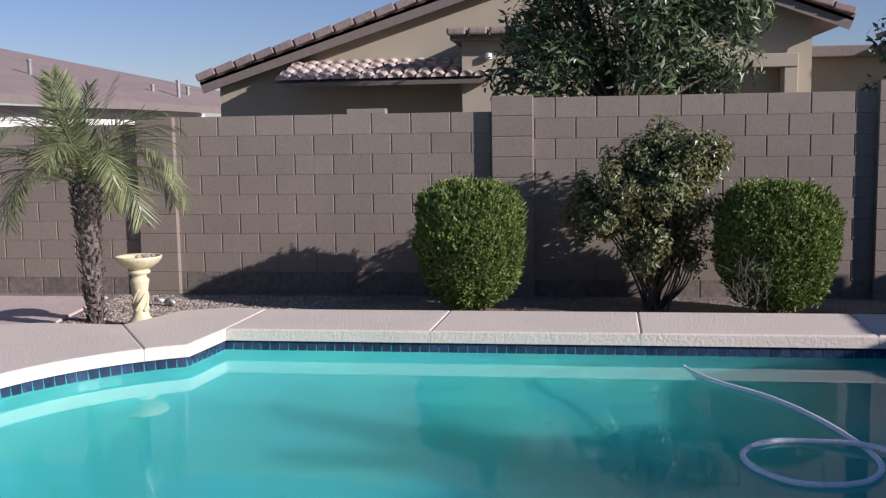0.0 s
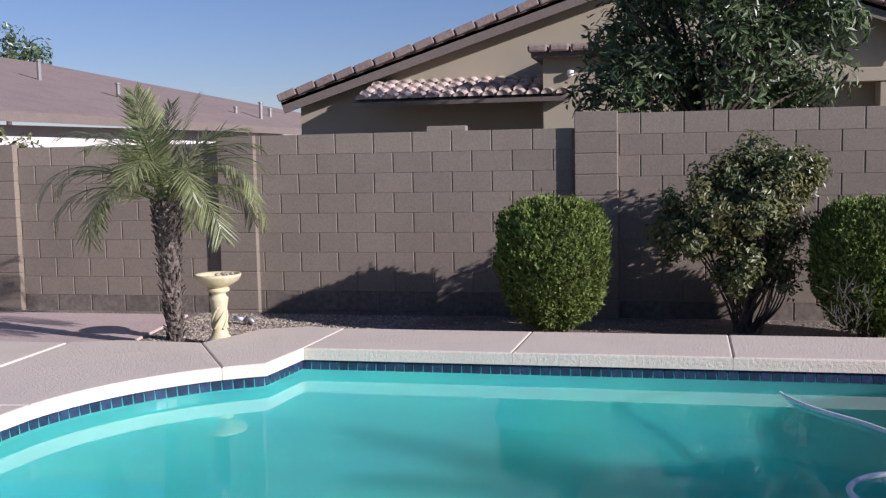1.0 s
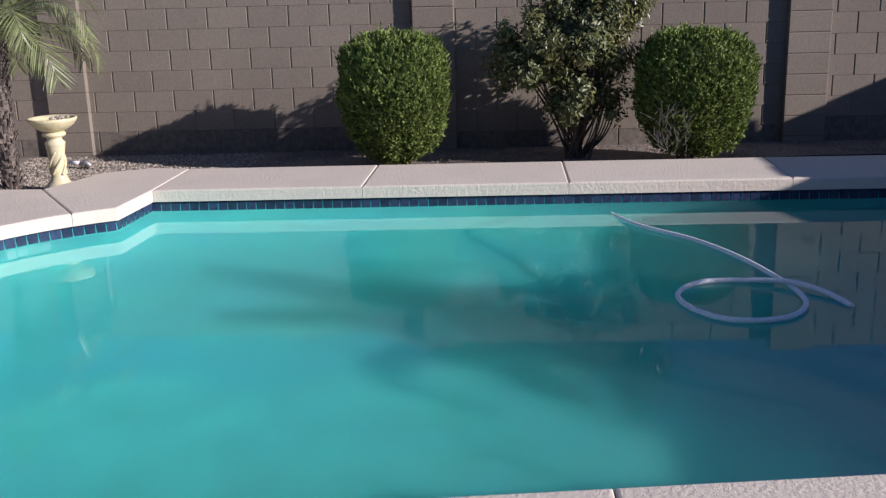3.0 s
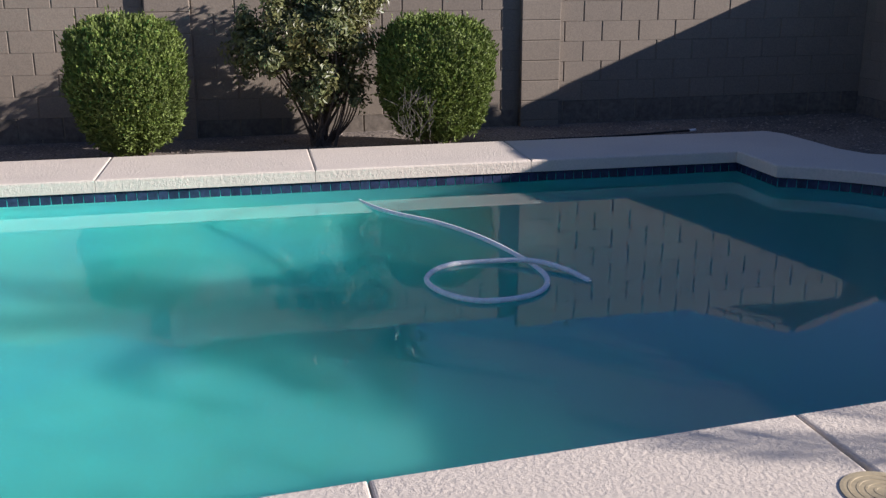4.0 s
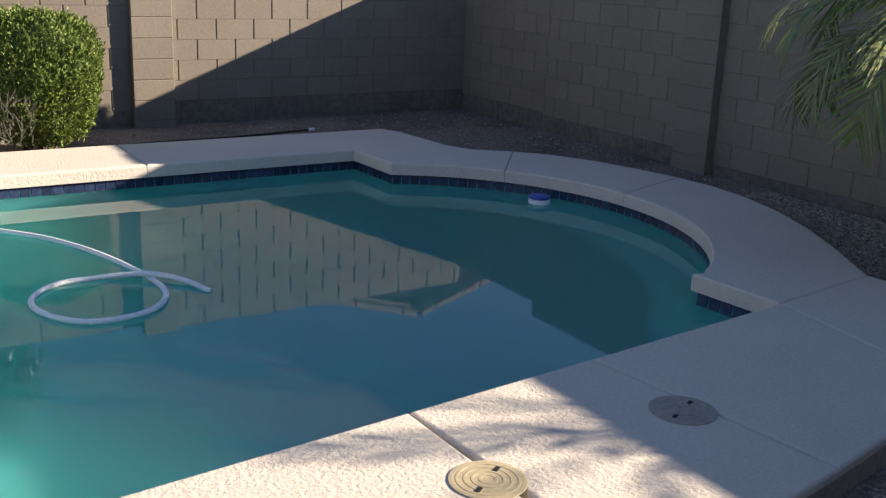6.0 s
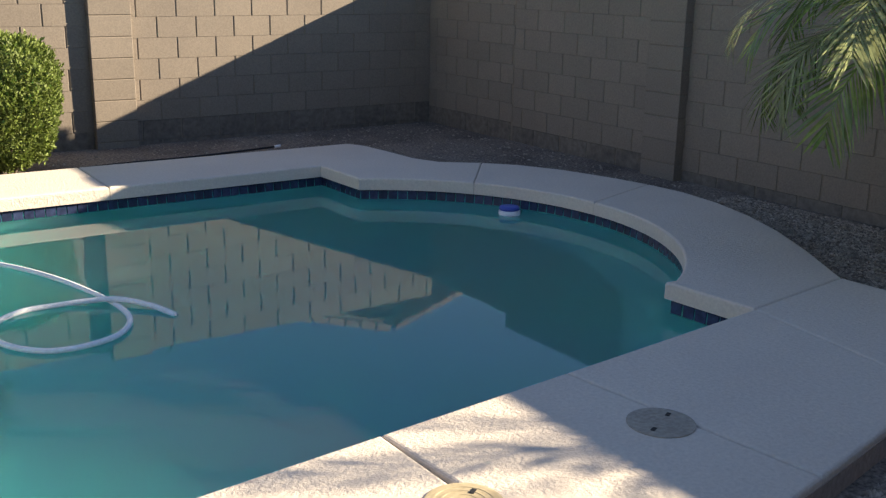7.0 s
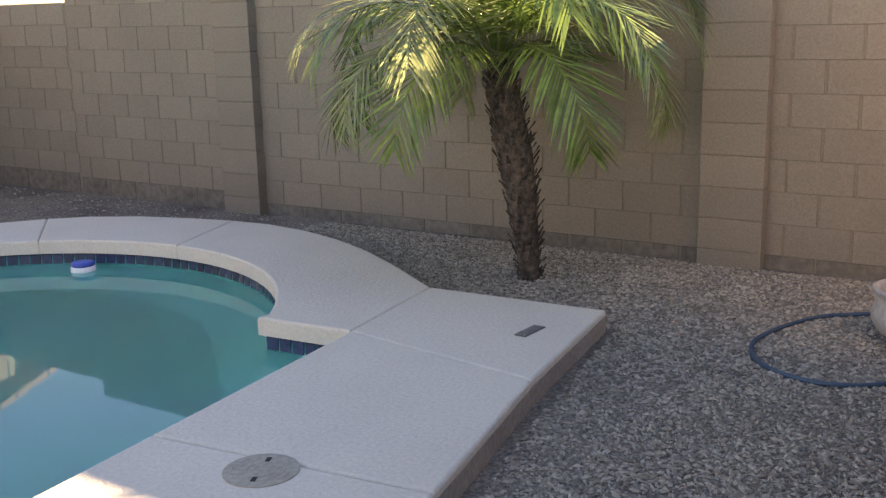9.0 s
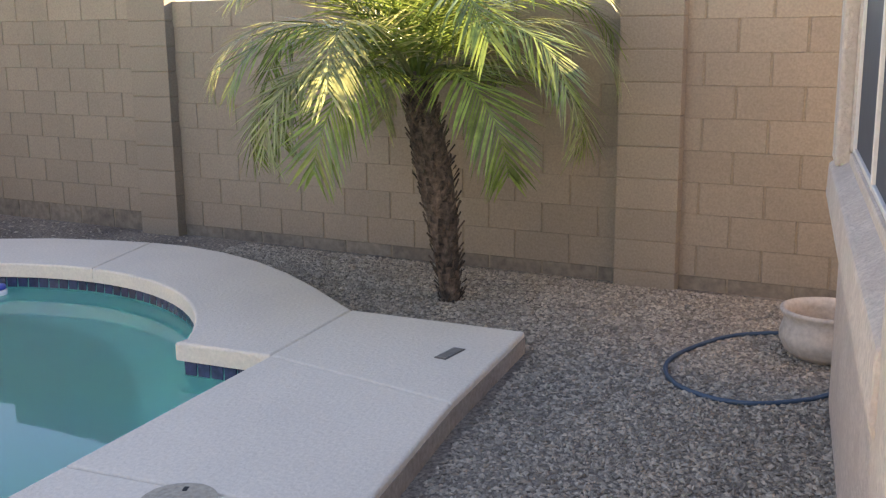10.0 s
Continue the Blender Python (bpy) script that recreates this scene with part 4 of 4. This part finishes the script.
grate()
pool_hose = thing("pool_hose", (0, 0, 0), "white ribbed vacuum hose floating in a loop", "hose")
HZ = WATER_Z + 0.012
hose_line = spline([(4.85, -2.66, HZ - 0.03), (4.935, -3.06, HZ), (5.06, -3.275, HZ), (5.305, -3.61, HZ), (5.50, -4.07, HZ), (5.635, -4.60, HZ - 0.01), (5.622, -4.97, HZ), (5.46, -5.195, HZ),
                    (5.18, -5.23, HZ), (5.005, -5.05, HZ), (4.965, -4.79, HZ), (5.12, -4.565, HZ), (5.355, -4.53, HZ), (5.628, -4.64, HZ + 0.02), (5.778, -4.818, HZ + 0.01), (5.86, -5.0, HZ - 0.01)], 10)
part("tube", tube(hose_line, 0.016, 10), MAT_HOSE, pool_hose, smooth=True)
floater = thing("floating_dispenser", (8.88, -4.05, WATER_Z - 0.04), "white and blue floating chlorine dispenser", "dispenser")
part("body", lathe([(0.07, 0.0), (0.085, 0.02), (0.085, 0.065), (0.075, 0.075)], 28), MAT_WHITE, floater, smooth=True)
part("cap", lathe([(0.075, 0.075), (0.08, 0.08), (0.078, 0.10), (0.05, 0.106)], 28), MAT_BLUE, floater, "blue cap", smooth=True)


def pot():
    ob = thing("clay_pot", (9.75, -9.29, GROUND_Z), "wide pale clay pot on the gravel by the house", "pot")
    part("body", lathe([(r, z * 0.88) for r, z in ((0.12, 0.0), (0.17, 0.012), (0.212, 0.05), (0.238, 0.11), (0.240, 0.15), (0.226, 0.20), (0.218, 0.235), (0.228, 0.262), (0.240, 0.278), (0.238, 0.292),
                                                 (0.224, 0.296), (0.208, 0.27), (0.204, 0.235), (0.215, 0.18), (0.215, 0.11), (0.17, 0.05), (0.02, 0.045))], 48), MAT_POT, ob, smooth=True)


pot()
garden_hose = thing("garden_hose", (0, 0, 0), "dark blue garden hose lying in a loop on gravel", "hose")
G = GROUND_Z + 0.012
part("tube", tube(spline([(10.16, -9.25, G), (10.04, -9.0, G), (9.85, -8.77, G), (9.49, -8.625, G), (9.22, -8.605, G), (8.98, -8.72, G), (8.86, -8.925, G), (8.88, -9.12, G), (9.03, -9.31, G), (9.2, -9.42, G)], 8), 0.012, 8), MAT_HOSE_BLUE, garden_hose, smooth=True)

def far_tree(at, r, h, seed, mat, label, size):
    """A tree seen far off over the roofs."""
    ob = thing("far_tree", pose(*at), label, "tree", "trees beyond the houses")
    rng = np.random.default_rng(seed)
    bm = bmesh.new()
    tube([(0, 0, -0.2), (0.1, 0, h * 0.4), (0, 0.1, h * 0.7)], [0.16, 0.12, 0.07], 8, bm)
    pts, nrm = [], []
    for k in range(26):
        d = rng.normal(0, 1, 3)
        d /= np.linalg.norm(d)
        c = np.array([0, 0, h * 0.72]) + d * rng.uniform(0.3, 1.0) * np.array([r, r, h * 0.26])
        tube([(0, 0.05, h * 0.5), tuple(c)], [0.05, 0.015], 5, bm)
        for i in range(110):
            e = rng.normal(0, 1, 3)
            e /= np.linalg.norm(e)
            pts.append(c + e * r * 0.34 * rng.random() ** 0.5)
            nrm.append(e + np.array([0.3, -0.3, 0.4]))
    part("trunk", bm, MAT_WOOD, ob)
    v, f = leaves(rng, np.array(pts), np.array(nrm), size, 0.4, 0.8, 0.05)
    raw("crown", v, f, mat, ob)


far_tree((-23.5, 29.0, -0.2), 2.2, 7.6, 51, MAT_TREE, "hazy green tree beyond a low roof", 0.26)
far_tree((-6.4, 4.2, -0.2), 0.75, 2.55, 52, MAT_SHRUB, "small yellow-green tree beyond the block wall", 0.11)
far_tree((8.75, 4.4, -0.2), 0.95, 3.75, 53, MAT_TREE, "dark green tree beside the gabled house", 0.13)


def drip_pipe():
    ob = thing("drip_pipe", (0, 0, 0), "black irrigation pipe lying behind the deck", "pipe")
    part("tube", tube(spline([(5.9, -1.40, GROUND_Z + 0.06), (6.6, -1.37, GROUND_Z + 0.09), (7.4, -1.39, GROUND_Z + 0.10), (8.15, -1.42, GROUND_Z + 0.13)], 6), 0.010, 8), MAT_DARK, ob, smooth=True)
    part("end_cap", tube([(8.14, -1.42, GROUND_Z + 0.13), (8.20, -1.425, GROUND_Z + 0.135)], 0.014, 10), MAT_WHITE, ob, "white end cap", smooth=True)


drip_pipe()


def pipe_stub():
    ob = thing("pipe_stub", (0.02, -0.75, GROUND_Z), "short white and grey pipe fitting in the gravel", "pipe")
    part("tube", tube([(-0.12, 0.05, 0.06), (0.0, 0.0, 0.05)], 0.02, 10), MAT_WHITE, ob, smooth=True)
    part("elbow", tube(spline([(0.02, 0, 0.03), (0.06, -0.01, 0.06), (0.10, 0, 0.02)], 4), 0.03, 10), MAT_METAL, ob, "grey elbow", smooth=True)


pipe_stub()
edging = thing("pipe_offcut", (0.92, -1.36, GROUND_Z + 0.02), "short white pipe offcut lying beside the deck", "pipe")
part("tube", tube([(-0.1, 0.04, 0.02), (0.08, -0.02, 0.01)], 0.016, 8), MAT_WHITE, edging, smooth=True)

# ---- gravel stones ----
def inside(x, y, poly):
    hit, n = False, len(poly)
    for i in range(n):
        (ax, ay), (bx, by) = poly[i], poly[(i + 1) % n]
        if (ay > y) != (by > y) and x < ax + (y - ay) * (bx - ax) / (by - ay):
            hit = not hit
    return hit


def gravel(name, zones, count, seed, label, size):
    rng = np.random.default_rng(seed)
    shape = np.array([(1, 0, 0), (-1, 0, 0), (0, 1, 0), (0, -1, 0), (0, 0, 1), (0.3, 0.2, -1)], float)
    tris = np.array([(0, 2, 4), (2, 1, 4), (1, 3, 4), (3, 0, 4), (2, 0, 5), (1, 2, 5), (3, 1, 5), (0, 3, 5)])
    verts, faces, n = [], [], 0
    for poly, share in zones:
        xs, ys = [p[0] for p in poly], [p[1] for p in poly]
        made = 0
        while made < count * share:
            x, y = rng.uniform(min(xs), max(xs)), rng.uniform(min(ys), max(ys))
            if not inside(x, y, poly):
                continue
            s = size * rng.uniform(0.5, 1.35) ** 1.5
            a = rng.uniform(0, 6.28)
            q = shape * (s * rng.uniform(0.9, 1.7), s * rng.uniform(0.5, 0.9), s * rng.uniform(0.4, 0.8)) + rng.normal(0, s * 0.14, (6, 3))
            c, d = math.cos(a), math.sin(a)
            q = np.stack([q[:, 0] * c - q[:, 1] * d + x, q[:, 0] * d + q[:, 1] * c + y, q[:, 2] + GROUND_Z + s * 0.18], 1)
            verts.append(q)
            faces.append(tris + n)
            n += 6
            made += 1
    ob = raw(name, np.concatenate(verts), np.concatenate(faces).tolist(), MAT_STONE)
    return tagged(ob, label, "gravel", kind="stuff")


SIDE_BED = [(6.0, -9.8), (6.0, -8.46), (6.96, -8.30), (8.02, -8.09), (9.18, -7.92), (9.16, -6.85), (9.5, -6.36), (9.92, -5.5), (10.1, -4.7), (10.76, -4.7), (10.76, -9.9)]
CORNER_BED = [(10.76, -4.7), (10.1, -4.7), (9.95, -3.8), (9.45, -2.95), (9.06, -2.6), (9.02, -1.6), (8.9, -1.46), (7.4, -1.42), (7.4, -0.1), (10.76, -0.05)]
PALM_BED = [(-0.5, -2.2), (0.26, -2.25), (0.38, -2.0), (0.5, -1.58), (0.95, -1.38), (1.7, -1.42), (1.7, -0.1), (-0.75, -0.1)]
BUSH_BED = [(1.7, -1.42), (7.4, -1.42), (7.4, -0.1), (1.7, -0.1)]
gravel("gravel_bed", ((SIDE_BED, 0.82), (CORNER_BED, 0.025), (PALM_BED, 0.14), (BUSH_BED, 0.015)), 66000, 77, "loose grey-brown crushed gravel", 0.0108)

# ---- tiles of the pool's band, and blocks of the walls ----
def tile_mesh():
    bm = bmesh.new()
    w, c = 0.036, 0.003
    back = [bm.verts.new((x, 0.0, z)) for x, z in ((-w, -w), (w, -w), (w, w), (-w, w))]
    front = [bm.verts.new((x, -0.006, z)) for x, z in ((-w + c, -w + c), (w - c, -w + c), (w - c, w - c), (-w + c, w - c))]
    bm.faces.new(front)
    for i in range(4):
        j = (i + 1) % 4
        bm.faces.new((back[i], back[j], front[j], front[i]))
    return mesh_of("tile", bm, MAT_TILE)


TILE = tile_mesh()
ring = grown(POOL, 0.0275)
TP = 0.0765
for i in range(len(ring)):
    a, b = Vector(ring[i]), Vector(ring[(i + 1) % len(ring)])
    if a.y < -6.6 and b.y < -6.6 and abs(a.x - b.x) > 2:
        continue
    count = max(1, round((b - a).length / TP))
    way = (b - a).normalized()
    turn = math.degrees(math.atan2(way.y, way.x))
    for k in range(count):
        p = a + (b - a) * ((k + 0.5) / count)
        t = new("tile", TILE)
        t.parent = pool
        t.matrix_basis = pose(p.x, p.y, -0.143, 0, 0, turn) @ Matrix.Diagonal(((b - a).length / count / TP, 1, 1, 1))
for run in WALL_RUNS:
    lay(*run)
